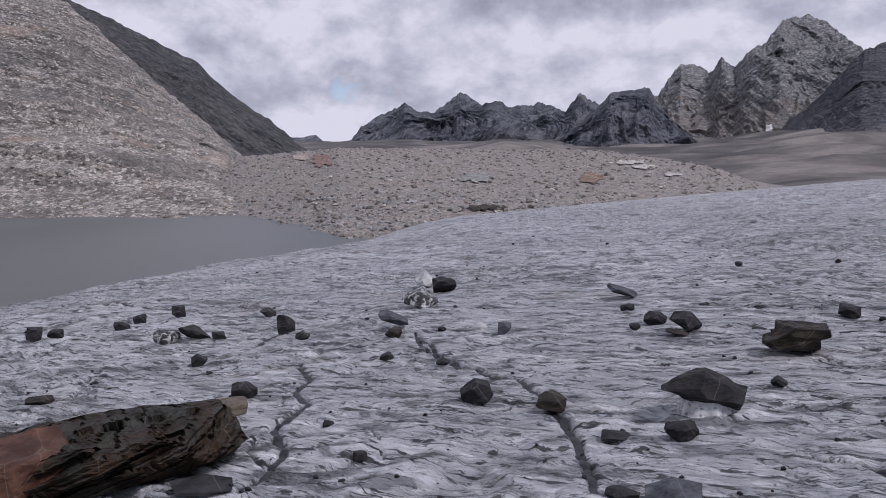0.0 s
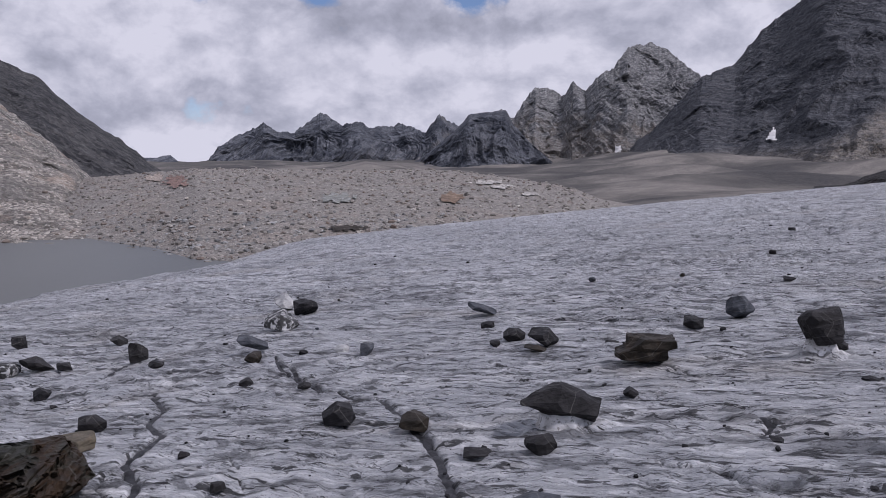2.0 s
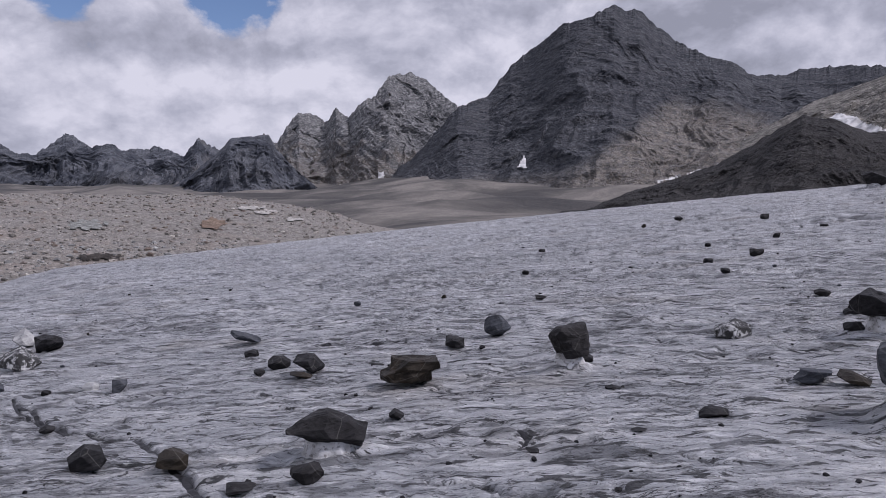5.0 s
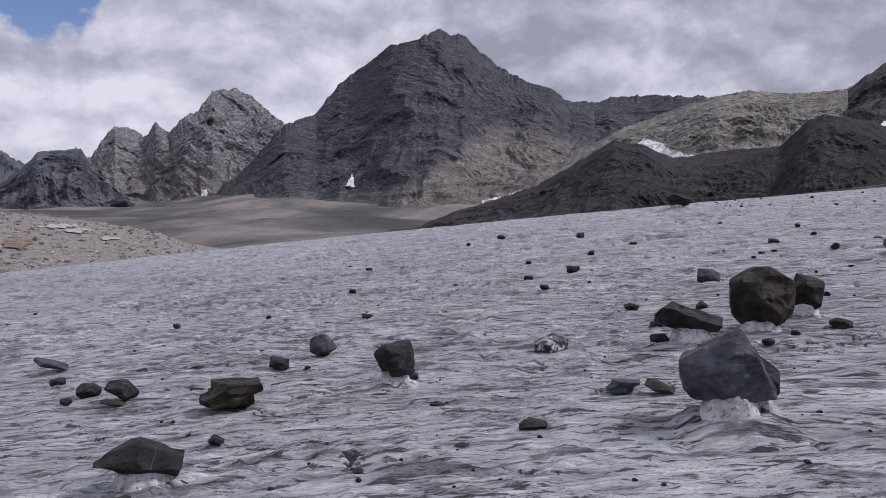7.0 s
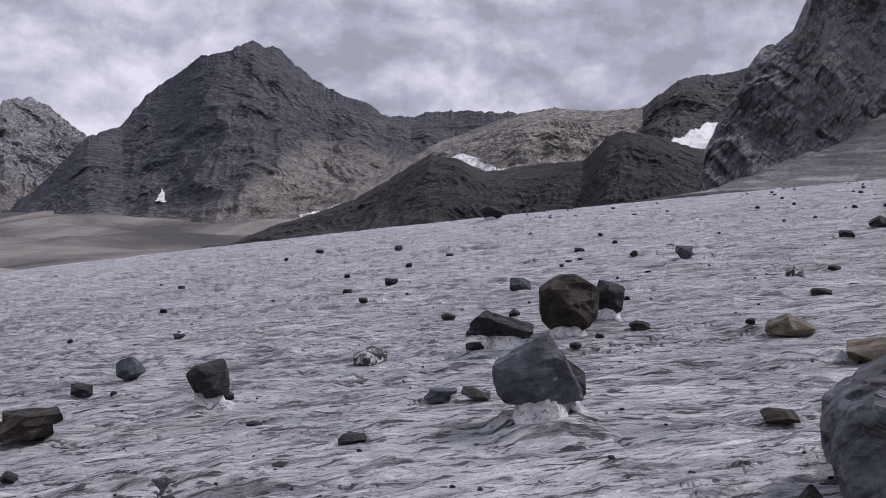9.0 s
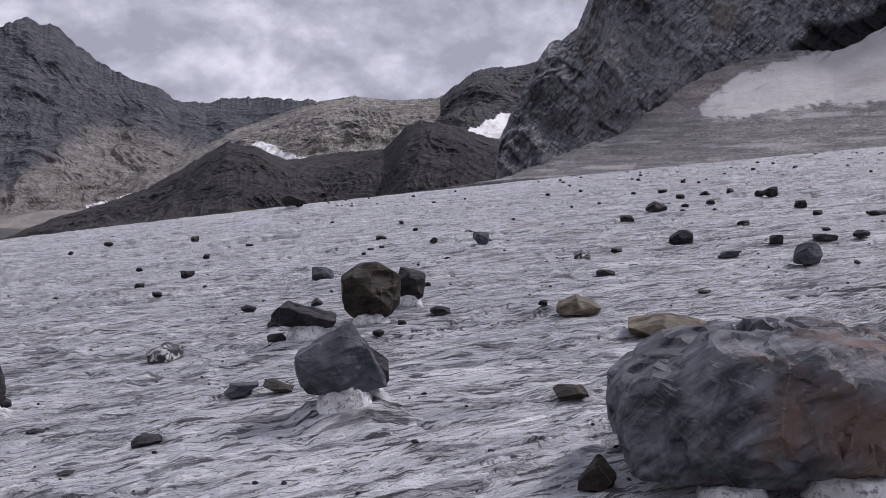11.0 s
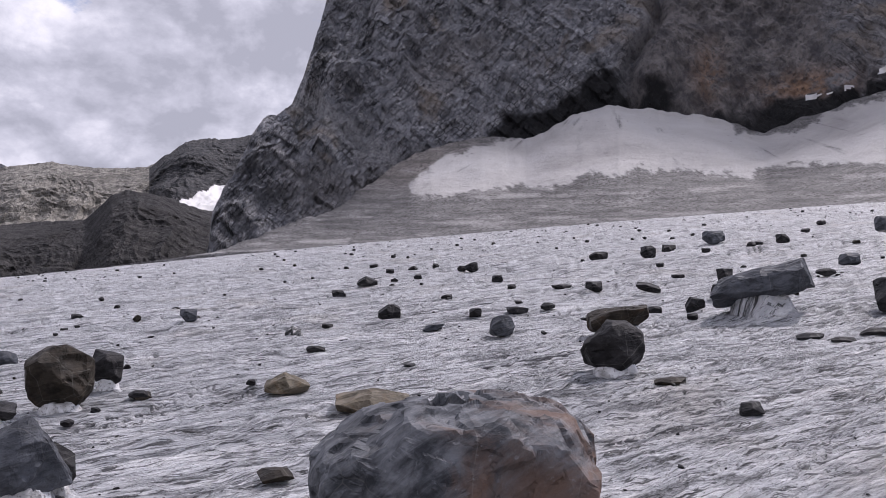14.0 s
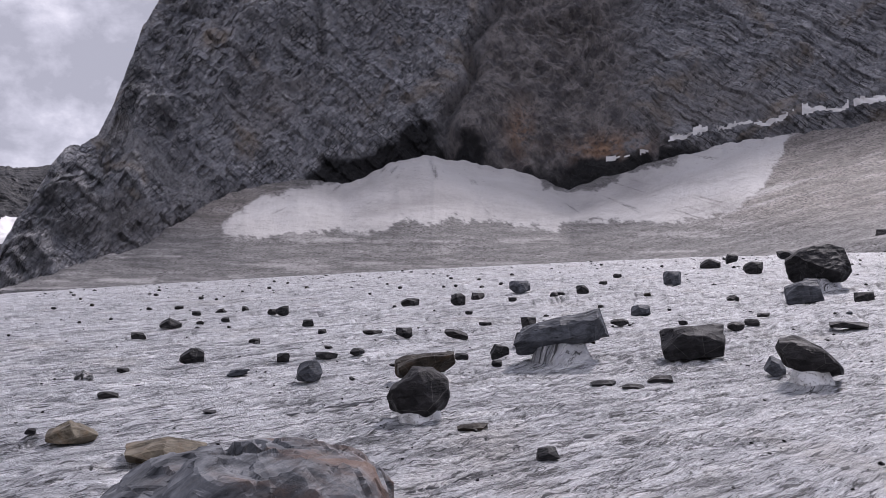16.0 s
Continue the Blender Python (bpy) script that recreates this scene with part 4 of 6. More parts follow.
    tagged(ob, "two dark brown rubble hills at the glacier's far edge", "hill", kind="structure")
    # cliff and the snow apron below it
    foot_e = curve([(58, 0.6), (62, 1.3), (64.3, 2.0), (71.1, 4.4), (75, 6.9), (78.1, 8.6), (81.4, 9.35), (84.3, 9.2), (88, 10.7), (90.3, 11.2), (92.9, 10.4), (95.9, 9.85), (99.2, 8.7), (101.4, 9.3), (105, 10.3), (110.9, 11.4), (118.5, 11.7), (135, 13)])
    ice_e = curve([(58, 1.2), (64.3, 1.95), (77.2, 2.65), (91.8, 3.15), (102.8, 3.65), (113, 4.4), (118.2, 5.2), (135, 6)])
    r_ice = curve([(58, 118), (64.3, 112), (77, 92), (92, 84), (103, 78), (118, 68), (135, 60)])
    r_foot = curve([(58, 122), (64.3, 124), (75, 138), (90, 150), (105, 142), (118, 128), (135, 110)])
    az = np.arange(58, 135.1, 0.10)
    t = np.linspace(-0.12, 1.12, 170)
    A, T = np.meshgrid(az, t)
    a, tt = A.ravel(), T.ravel()
    rr = r_ice(a) + (r_foot(a) - r_ice(a)) * tt
    e0, e1 = np.tan(np.radians(ice_e(a))), np.tan(np.radians(foot_e(a)))
    z0, z1 = EYE_Z + r_ice(a) * e0, EYE_Z + r_foot(a) * e1
    z = z0 + (z1 - z0) * (0.35 * tt + 0.65 * np.maximum(tt, 0) ** 1.5 * np.sign(np.maximum(tt, 0)))
    x, y = polar(a, rr)
    z = z + 0.5 * fbm(x / 9, y / 9, None, 5, 91) * ease(-0.1, 0.3, tt) + 0.8 * ease(0.3, 1, tt) * fbm(a / 4, rr / 60, None, 4, 92) - 2.0 * ease(0, -0.12, tt)
    # the broken upper lip
    lip = ease(0.84, 1.0, tt)
    z = z + lip * (0.7 * fbm(a * 0.9, tt * 2, None, 4, 93, 0.55)) - 5 * ease(1.0, 1.1, tt)
    apron = mesh_object("snow_apron", np.stack([x, y, z], 1), grid_faces(len(t), len(az))[:, ::-1], apron_material())
    e = np.degrees(np.arctan2(z - EYE_Z, rr))
    e_low = np.interp(a, [62, 72, 75.8, 76.9, 79, 83.5, 86, 88.3, 90, 91.5, 95, 98, 101, 105, 109, 111, 112.3, 113, 125], [12, 11, 7.4, 5.5, 5.3, 6.1, 5.9, 6.7, 6.4, 6.9, 6.5, 6.2, 6.6, 6.3, 6.7, 8.2, 10.2, 12, 15])
    e_high = np.interp(a, [60, 72, 76.5, 79.5, 83, 86.5, 88.5, 96, 97.5, 101, 103, 106, 108, 130], [3, 4.5, 6.4, 8.2, 9.0, 10.2, 14, 14, 8.9, 8.6, 9.7, 10.4, 14, 14])
    wob = 0.55 * fbm(a * 0.9 + e * 0.6, e * 1.6, None, 5, 95, 0.6) + 0.35 * fbm(a * 3.5, e * 5, None, 4, 96, 0.62)
    white = ease(-0.12, 0.16, np.minimum(e - e_low, e_high - e) + wob)
    # runnels that fan out from the top of the cone
    fan = (a - 90) / np.maximum(13.5 - e, 1.0)
    runnel = ease(0.55, 0.85, fbm(fan * 4.2, e * 0.25, None, 4, 97, 0.6, True)) * ease(-0.1, 0.4, fbm(a * 0.4, e * 0.8, None, 3, 98))
    white = white * (1 - 0.75 * runnel)
    # bands of cleaner snow that sweep up beside the cone, and level layers below it
    sweep = (e - 0.30 * (a - 106)) * 1.5
    band = ease(0.30, 0.62, fbm(sweep, a * 0.10, None, 4, 99, 0.6)) * ease(103, 108, a) * ease(4.2, 5.2, e)
    level = ease(0.12, 0.5, fbm(a * 0.22 + 0.3 * fbm(a * 0.8, e, None, 3, 100), e * 2.6, None, 5, 101, 0.62)) * ease(7.5, 5.0, e)
    dirt = 1 - np.maximum(white, np.maximum(0.8 * band, 0.55 * level))
    for key, value in (("dirt", np.clip(dirt, 0, 1)), ("along", np.radians(a) * 130), ("rise", e - 0.22 * np.maximum(a - 103, 0)), ("brown", ease(5.0, 7.5, e) * np.maximum(ease(84, 76, a), ease(104, 110, a)))):
        apron.data.attributes.new(key, "FLOAT", "POINT").data.foreach_set("value", value.astype(np.float32))
    tagged(apron, "old snow apron, white above and grey with grit below", "snow slope", kind="structure")
    e_c = curve([(60, -1), (63.2, 0.5), (63.8, 2.4), (64.0, 4.4), (64.7, 5.9), (66.0, 8.15), (66.9, 10.0), (67.5, 10.6), (68.3, 10.85), (69.1, 11.4), (69.8, 13.0), (70.6, 15.3), (71.5, 18.1), (72.5, 19.9), (75, 24), (80, 29), (90, 32), (110, 30), (140, 26)])
    z_foot = lambda q: EYE_Z + r_foot(q) * np.tan(np.radians(foot_e(q))) - 5
    BED = radians(41)

    def bed_place(a, z):
        """Across the beds and along them, in metres."""
        q = np.radians(a) * 150
        d, c = z * math.cos(BED) + q * math.sin(BED), q * math.cos(BED) - z * math.sin(BED)
        return d + 0.9 * fbm(q / 22, z / 22, None, 2, 110), c + 0.6 * fbm(q / 20, z / 20, None, 2, 111), ease(91.5, 88.5, a - 0.10 * (z - 28)), ease(101, 106, a)

    def ramp_of(a, e):
        return np.exp(-((e - 12.2 + 0.71 * (a - 69.2)) / 1.0) ** 4) * ease(66.5, 69, a) * ease(77.5, 75, a)

    def cliff_blocks(a, t, z, rr):
        d, c, left, right = bed_place(a, z)
        e = np.degrees(np.arctan2(z - EYE_Z, rr))
        zero = np.zeros_like(a)
        out = 0
        for weight, thick, length, high, row in ((left, 1.6, 0.9, 0.42, 0.45), (right, 0.85, 3.4, 0.24, 0.42)):
            i = np.floor(d / thick)
            j = np.floor(c / length + 0.5 * _lattice(i, zero, zero, 7))
            out = out + weight * (high * _lattice(i, j, zero, 5) + row * _lattice(i, zero, zero, 6))
        mid = np.clip(1 - left - right, 0, 1)
        out = out + mid * 1.3 * fbm(a * 0.9, z / 5, None, 5, 112, 0.58)
        # gullies and the round knob between them
        gully = np.exp(-((a - 91.0 - 0.32 * (e - 11.5) - 0.5 * np.sin(e * 1.3)) / 0.55) ** 2) * 4.0 + np.exp(-((a - 82.6 + 0.12 * (e - 19)) / 0.28) ** 2) * 2.2 * ease(15.5, 17.5, e)
        gully = gully + np.exp(-((a - 104.8 - 0.15 * (e - 12)) / 0.5) ** 2) * 1.6
        knob = 4.0 * np.exp(-((a - 93.4) / 1.9) ** 2 - ((e - 13.2) / 2.2) ** 2)
        ramp = ramp_of(a, e)
        return (out * (1 - 0.85 * ramp) - gully + knob - 1.2 * ramp) * ease(0.0, 0.05, t) * (0.4 + 0.6 * ease(1.0, 0.93, t))

    # here the mask is no scree but the painted black foot band
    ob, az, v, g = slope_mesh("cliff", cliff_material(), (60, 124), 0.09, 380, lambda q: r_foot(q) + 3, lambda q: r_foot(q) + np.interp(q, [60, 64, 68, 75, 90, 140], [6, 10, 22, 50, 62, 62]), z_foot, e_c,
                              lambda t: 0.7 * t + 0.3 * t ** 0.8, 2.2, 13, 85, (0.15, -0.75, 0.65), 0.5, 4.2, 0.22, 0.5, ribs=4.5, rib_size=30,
                              scree_or_shade=lambda a, e, t, n: ease(0.030, -0.010, t - np.interp(a, [66, 72, 79, 82, 88, 89.5, 91, 97, 100, 103, 112, 120], [-0.1, 0.02, 0.04, 0.055, 0.065, 0.12, 0.055, 0.06, 0.085, 0.06, 0.04, 0.04]) + 0.075 * n),
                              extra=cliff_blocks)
    a, zz, rr = np.tile(az, len(v)), g[..., 2].ravel(), np.hypot(g[..., 0], g[..., 1]).ravel()
    e = np.degrees(np.arctan2(zz - EYE_Z, rr))
    d, c, left, right = bed_place(a, zz)
    rusty = np.exp(-((a - 102) / 2.6) ** 2 - ((e - 11.2) / 0.9) ** 2) + 0.7 * np.exp(-((a - 96) / 0.9) ** 2 - ((e - 12.5) / 1.6) ** 2)
    for key, value in (("bed_d", d), ("bed_c", c), ("left_beds", left), ("right_beds", right), ("ramp", ramp_of(a, e)), ("rust", np.clip(rusty, 0, 1))):
        ob.data.attributes.new(key, "FLOAT", "POINT").data.foreach_set("value", value.astype(np.float32))
    tagged(ob, "dark grey cliff of steep slanting rock beds", "cliff", kind="structure")
    torn = lambda a, e: fbm(a * 0.8, e * 0.7, None, 4, 120, 0.6)
    snow_patch(ob, g, az, lambda a, e: (e - foot_e(a) - 0.45 + 0.5 * fbm(a * 0.6, a * 0, None, 3, 121) > 0) & (e - foot_e(a) - 0.75 + 0.5 * fbm(a * 0.6, a * 0, None, 3, 121) - 0.7 * torn(a, e) < 0) & (a > 101.5) & (torn(a, e * 0) > -0.35),
               "torn plates of old snow along the gap under the cliff", 2.2)
    return moraine_grid, hillside_grid


def apron_material():
    m = Mat("gritty_old_snow", 0.7, 0.25)
    v, d = m.coord(), m.attr("dirt")
    lay = m.join(m.math("MULTIPLY", m.attr("along"), 0.10), m.math("MULTIPLY", m.attr("rise"), 2.2))
    a, b, c = m.noise(v, 0.06, 7, 0.6, 0.5), m.noise(v, 1.1, 6, 0.68), m.noise(lay, 1.6, 9, 0.68, 0.5)
    speck, grain = m.noise(v, 2.6, 5, 0.7), m.noise(v, 5.5, 4, 0.7)
    snow = m.ramp(a, [(0.34, grey(0.34, (1.0, 0.96, 0.94))), (0.5, grey(0.44, (1, 0.97, 0.95))), (0.66, grey(0.50, (1, 0.98, 0.965)))])
    grit = m.mix(m.step(c, 0.34, 0.66), (0.095, 0.093, 0.095), (0.22, 0.215, 0.213))
    grit = m.mix(m.math("MULTIPLY", m.attr("brown"), 0.8), grit, m.mix(m.step(c, 0.36, 0.64), (0.16, 0.140, 0.124), (0.30, 0.268, 0.245)))
    col = m.mix(m.math("MULTIPLY", d, m.step(b, 0.25, 0.5, 0.75, 1.0), True), snow, grit)
    col = m.mix(m.math("MULTIPLY", d, m.step(c, 0.33, 0.42, 0.35, 0.0), True), col, (0.070, 0.068, 0.070))
    col = m.mix(m.math("MULTIPLY", d, m.step(c, 0.58, 0.66, 0.0, 0.40), True), col, grey(0.36))
    col = m.mix(m.math("MULTIPLY", d, m.step(speck, 0.50, 0.57), True), col, (0.075, 0.070, 0.067))
    col = m.mix(m.math("MULTIPLY", d, m.step(grain, 0.56, 0.62, 0.0, 0.7), True), col, (0.040, 0.038, 0.037))
    m.colour(m.mix(m.step(b, 0.60, 0.70, 0, 0.45), col, (0.16, 0.148, 0.140)))
    m.bump(speck, 0.6, 0.2).bump(b, 0.6, 0.35).bump(c, 0.5, 0.4)
    return m.mat


def cliff_material():
    m = Mat("cliff_rock", 0.75, 0.25)
    v = m.coord((0.05,) * 3)
    patch, fine, grit = m.noise(v, 0.9, 6, 0.55, 0.4), m.noise(v, 24, 8, 0.72), m.noise(v, 60, 5, 0.7)
    c = m.math("ADD", m.attr("bed_c"), m.math("MULTIPLY", m.noise(v, 11, 6, 0.68), 1.5))
    d = m.math("ADD", m.attr("bed_d"), m.math("MULTIPLY", m.noise(v, 11, 6, 0.68, 0.3), 1.3))
    vec, vec2 = m.join(c, d), m.join(m.math("MULTIPLY", c, 1.13), m.math("ADD", d, 0.37))
    # short upright blocks in rows; long thin beds
    l1, l1e = m.bricks(vec, 0.9, 1.6, 0.08)
    l2, l2e = m.bricks(vec2, 0.42, 0.85, 0.05)
    r1, r1e = m.bricks(vec, 3.4, 0.85, 0.09)
    r2, r2e = m.bricks(vec2, 1.5, 0.34, 0.05)
    left, right = m.attr("left_beds"), m.attr("right_beds")
    blocks = m.mix(right, m.mix(0.5, l1, l2), m.mix(0.55, r1, r2))
    joint = m.mix(right, m.mix(0.45, l1e, l2e), m.mix(0.45, r1e, r2e))
    tone = m.math("ADD", m.math("MULTIPLY", blocks, 0.50), m.math("MULTIPLY", m.noise(vec, 0.35, 6, 0.62), 0.50))
    rock = m.ramp(tone, [(0.18, (0.100, 0.105, 0.118)), (0.45, (0.205, 0.208, 0.222)), (0.64, (0.30, 0.30, 0.311)), (0.85, (0.50, 0.498, 0.506))])
    open_joint = m.math("MULTIPLY", m.step(joint, 0.15, 0.6, 0.0, 0.9), m.step(m.noise(v, 6, 6, 0.66, 0.4), 0.42, 0.60, 0.15, 1.0))
    rock = m.mix(open_joint, rock, (0.028, 0.028, 0.033))
    rock = m.mix(m.step(patch, 0.52, 0.66, 0, 0.5), rock, (0.20, 0.188, 0.184))
    rock = m.mix(m.step(m.noise(v, 1.7, 6, 0.6, 0.5), 0.56, 0.68, 0, 0.5), rock, (0.27, 0.218, 0.162))
    # massive brown-black rock between the bedded faces
    worn = m.mix(m.step(m.noise(v, 7, 8, 0.66, 0.4), 0.36, 0.62), (0.070, 0.066, 0.069), (0.185, 0.170, 0.164))
    rock = m.mix(m.math("ADD", left, right, True), worn, rock)
    scree = m.mix(m.step(grit, 0.36, 0.62), (0.14, 0.14, 0.148), (0.30, 0.297, 0.300))
    rock = m.mix(m.math("MULTIPLY", m.attr("ramp"), 0.85), rock, scree)
    rock = m.mix(m.math("MULTIPLY", m.attr("rust"), m.step(m.noise(v, 5, 7, 0.66, 0.5), 0.36, 0.56), True), rock, (0.26, 0.162, 0.104))
    rock = m.mix(m.step(fine, 0.40, 0.48, 0.55, 0), rock, (0.045, 0.045, 0.052))
    rock = m.mix(m.step(grit, 0.60, 0.68, 0.0, 0.4), rock, (0.33, 0.33, 0.34))
    # near-black foot band: shade of the gap, with wet rock, put in as colour
    m.colour(m.mix(m.attr("scree_or_shade"), rock, (0.011, 0.011, 0.012)))
    inv = m.math("SUBTRACT", 1.0, open_joint)
    m.bump(inv, 0.8, 0.25).bump(tone, 0.7, 0.5).bump(fine, 0.7, 0.2)
    return m.mat


build_ground()
build_lake()
glacier = build_ice()
build_streams()
MORAINE, HILLSIDE = build_mountains()



# ---- rocks on the ice ----
def box_planes(l=1, r=1, f=1, b=1, t=1, d=1):
    return [((-1, 0, 0), l), ((1, 0, 0), r), ((0, -1, 0), f), ((0, 1, 0), b), ((0, 0, 1), t), ((0, 0, -1), d)]


# cut planes of each kind of rock: outward direction and distance from the middle, in half sizes; x right, y away, z up
STYLES = {
    "block": box_planes() + [((-1, -0.6, 0.7), 1.35), ((0.9, -0.8, 0.6), 1.4), ((0.4, -0.7, 1), 1.25), ((-0.8, 0.3, -0.9), 1.3), ((1, 0.2, -0.6), 1.3)],
    "cube": box_planes() + [((0.30, -0.75, 0.58), 0.64), ((-0.55, -0.72, -0.42), 0.66), ((-0.50, -0.1, 0.86), 0.93), ((0.80, -0.1, -0.58), 1.06), ((-0.75, 0, -0.66), 1.10), ((0.85, -0.5, 0.1), 0.98), ((0.6, 0.2, 0.8), 1.12)],
    "slab": box_planes() + [((0.36, -0.25, 1), 0.80), ((-1, -0.1, -0.35), 1.0), ((0.75, -0.2, -0.7), 1.05), ((-0.7, -0.4, 0.9), 1.1), ((0.2, -1, -0.5), 0.98)],
    "slab2": box_planes() + [((-1, -0.2, 0.8), 1.35), ((1, -0.5, -0.3), 1.25), ((-0.6, -0.9, -0.9), 1.3), ((0.3, -0.9, 1.2), 1.4)],
    "wedge": box_planes(t=1.3) + [((-0.78, -0.2, 0.62), 0.62), ((0.62, -0.2, 0.78), 0.66), ((0.3, -1, 0.45), 0.82), ((-0.5, -0.9, 0.1), 0.85), ((0.9, -0.3, -0.4), 1.05)],
    "bigwedge": [((-0.51, 0.05, 0.86), 0.68), ((0.88, -0.05, 0.48), 0.83), ((0.05, 0, -1), 0.85), ((-1, 0, -0.10), 1.0), ((-0.12, -1, 0.36), 0.66), ((0.62, -0.78, -0.18), 0.80), ((0, 1, 0), 0.8), ((0.2, 0.6, 0.8), 0.95),
                 ((-0.75, -0.25, -0.6), 1.06), ((-0.55, -0.8, -0.35), 0.86), ((0.1, -0.6, -0.8), 0.98)],
    "plate": box_planes() + [((-0.9, -0.4, 0.5), 0.95), ((0.8, -0.5, 0.6), 0.95), ((-0.2, -1, 0.8), 0.95), ((0.6, 0.8, 0.3), 1.0)],
    "layer": box_planes() + [((-1, -0.5, 0.4), 1.2), ((1, -0.5, -0.4), 1.2), ((-0.9, -0.2, -0.5), 1.2)],
    "round": box_planes() + [((-1, -0.4, 0.8), 1.12), ((1, -0.3, 0.8), 1.12), ((-0.9, -0.8, -0.2), 1.15), ((0.9, -0.9, 0.1), 1.15), ((0, -0.9, 0.9), 1.15), ((0, 0.8, 0.8), 1.15),
                             ((-0.8, 0, -0.9), 1.15), ((0.8, 0, -0.9), 1.15)],
    "crag": box_planes() + [((-0.9, -0.4, 0.9), 1.0), ((0.5, -0.9, 0.5), 0.95), ((-0.4, -1, -0.2), 0.92), ((0.9, -0.3, -0.6), 1.1), ((0.7, -0.1, 0.8), 1.1), ((-0.8, -0.3, -0.7), 1.1)],
    "hat": box_planes(t=1.3, d=0.55) + [((-0.52, -0.15, 0.85), 0.56), ((0.30, -0.15, 0.95), 0.60), ((-0.1, -0.75, 0.7), 0.72), ((0.1, 0.7, 0.7), 0.8), ((-0.7, -0.5, -0.5), 0.95)],
    "hero": box_planes() + [((-0.85, -0.15, 0.62), 0.86), ((-0.30, 0.10, 1), 0.84), ((0.80, 0.0, 0.62), 0.98), ((0.45, 0.1, 0.95), 1.0), ((0.62, -0.1, -0.80), 1.0), ((-0.80, -0.1, -0.62), 1.14),
                            ((-0.38, -1, 0.08), 0.90), ((0.50, -1, 0.02), 0.92), ((0.05, -0.75, 0.85), 0.98), ((0.2, -0.9, -0.6), 1.04), ((1, -0.55, 0.25), 1.08), ((-0.98, -0.25, 0.05), 0.97)],
    "hump": box_planes() + [((-0.45, -0.2, 0.9), 0.93), ((0.62, -0.2, 0.78), 0.80), ((-0.6, -0.1, -0.8), 0.95), ((0.3, -1, 0.3), 0.85), ((0, -0.7, -0.7), 0.95)],
    "brown": box_planes() + [((-0.35, -0.25, 1), 0.86), ((0.10, -0.25, 1), 0.92), ((1, -0.3, 0.25), 1.02), ((0.9, -0.25, -0.6), 1.22), ((0.05, -1, -0.35), 0.95), ((-0.3, -1, 0.55), 1.0)],
}


def cut_block(planes, wear, fine, size):
    """A block cut by planes, its edges a little worn, its faces split to a fine net; size: its final box."""
    bm = bmesh.new()
    bmesh.ops.create_cube(bm, size=2.6)
    for n, off in planes:
        n = Vector(n)
        bmesh.ops.bisect_plane(bm, geom=bm.verts[:] + bm.edges[:] + bm.faces[:], dist=1e-5, plane_co=n * off, plane_no=n, clear_outer=True)
        rim = [e for e in bm.edges if e.is_boundary]
        if rim:
            bmesh.ops.holes_fill(bm, edges=rim)
    p = np.array([v.co[:] for v in bm.verts])
    lo, hi = p.min(0), p.max(0)
    for v in bm.verts:
        v.co = Vector([(c - l) / (u - l) * g - g / 2 for c, l, u, g in zip(v.co, lo, hi, size)])
    if wear:
        bmesh.ops.remove_doubles(bm, verts=bm.verts[:], dist=0.03 * min(size))
        bmesh.ops.bevel(bm, geom=bm.edges[:], offset=wear * min(size), segments=1, affect="EDGES", clamp_overlap=True)
    bmesh.ops.triangulate(bm, faces=bm.faces[:])
    step = max(size) / fine
    for _ in range(7):
        far = [e for e in bm.edges if e.calc_length() > 1.5 * step]
        if not far:
            break
        bmesh.ops.subdivide_edges(bm, edges=far, cuts=1, use_grid_fill=True)
        bmesh.ops.triangulate(bm, faces=[f for f in bm.faces if len(f.verts) > 3])
    bmesh.ops.recalc_face_normals(bm, faces=bm.faces[:])
    bm.verts.index_update()
    v = np.array([q.co[:] for q in bm.verts])
    f = np.array([[c.index for c in q.verts] for q in bm.faces])
    bm.free()
    return v, f


def facets(p, faces, seed, count, amount, limit, tilt=0.18):
    """Break the skin into flat flakes, each of its own tilt."""
    rng = np.random.default_rng(seed)
    fn = np.cross(p[faces[:, 1]] - p[faces[:, 0]], p[faces[:, 2]] - p[faces[:, 0]])
    vn = np.zeros_like(p)
    for k in range(3):
        np.add.at(vn, faces[:, k], fn)
    pick = rng.choice(len(p), min(count, len(p)), replace=False)
    c, n = p[pick], vn[pick]
    n = n / np.maximum(np.linalg.norm(n, axis=1), 1e-9)[:, None] + rng.normal(size=c.shape) * tilt
    n = n / np.linalg.norm(n, axis=1)[:, None]
    stretch = np.array([1.0, 1.0, 1.3])
    best, which = np.full(len(p), 1e9), np.zeros(len(p), dtype=int)
    for k in range(len(c)):
        dist = (((p - c[k]) * stretch) ** 2).sum(1)
        near = dist < best
        best[near], which[near] = dist[near], k
    off = ((c[which] - p) * n[which]).sum(1)
    return p + n[which] * (amount * np.clip(off, -limit, limit))[:, None]


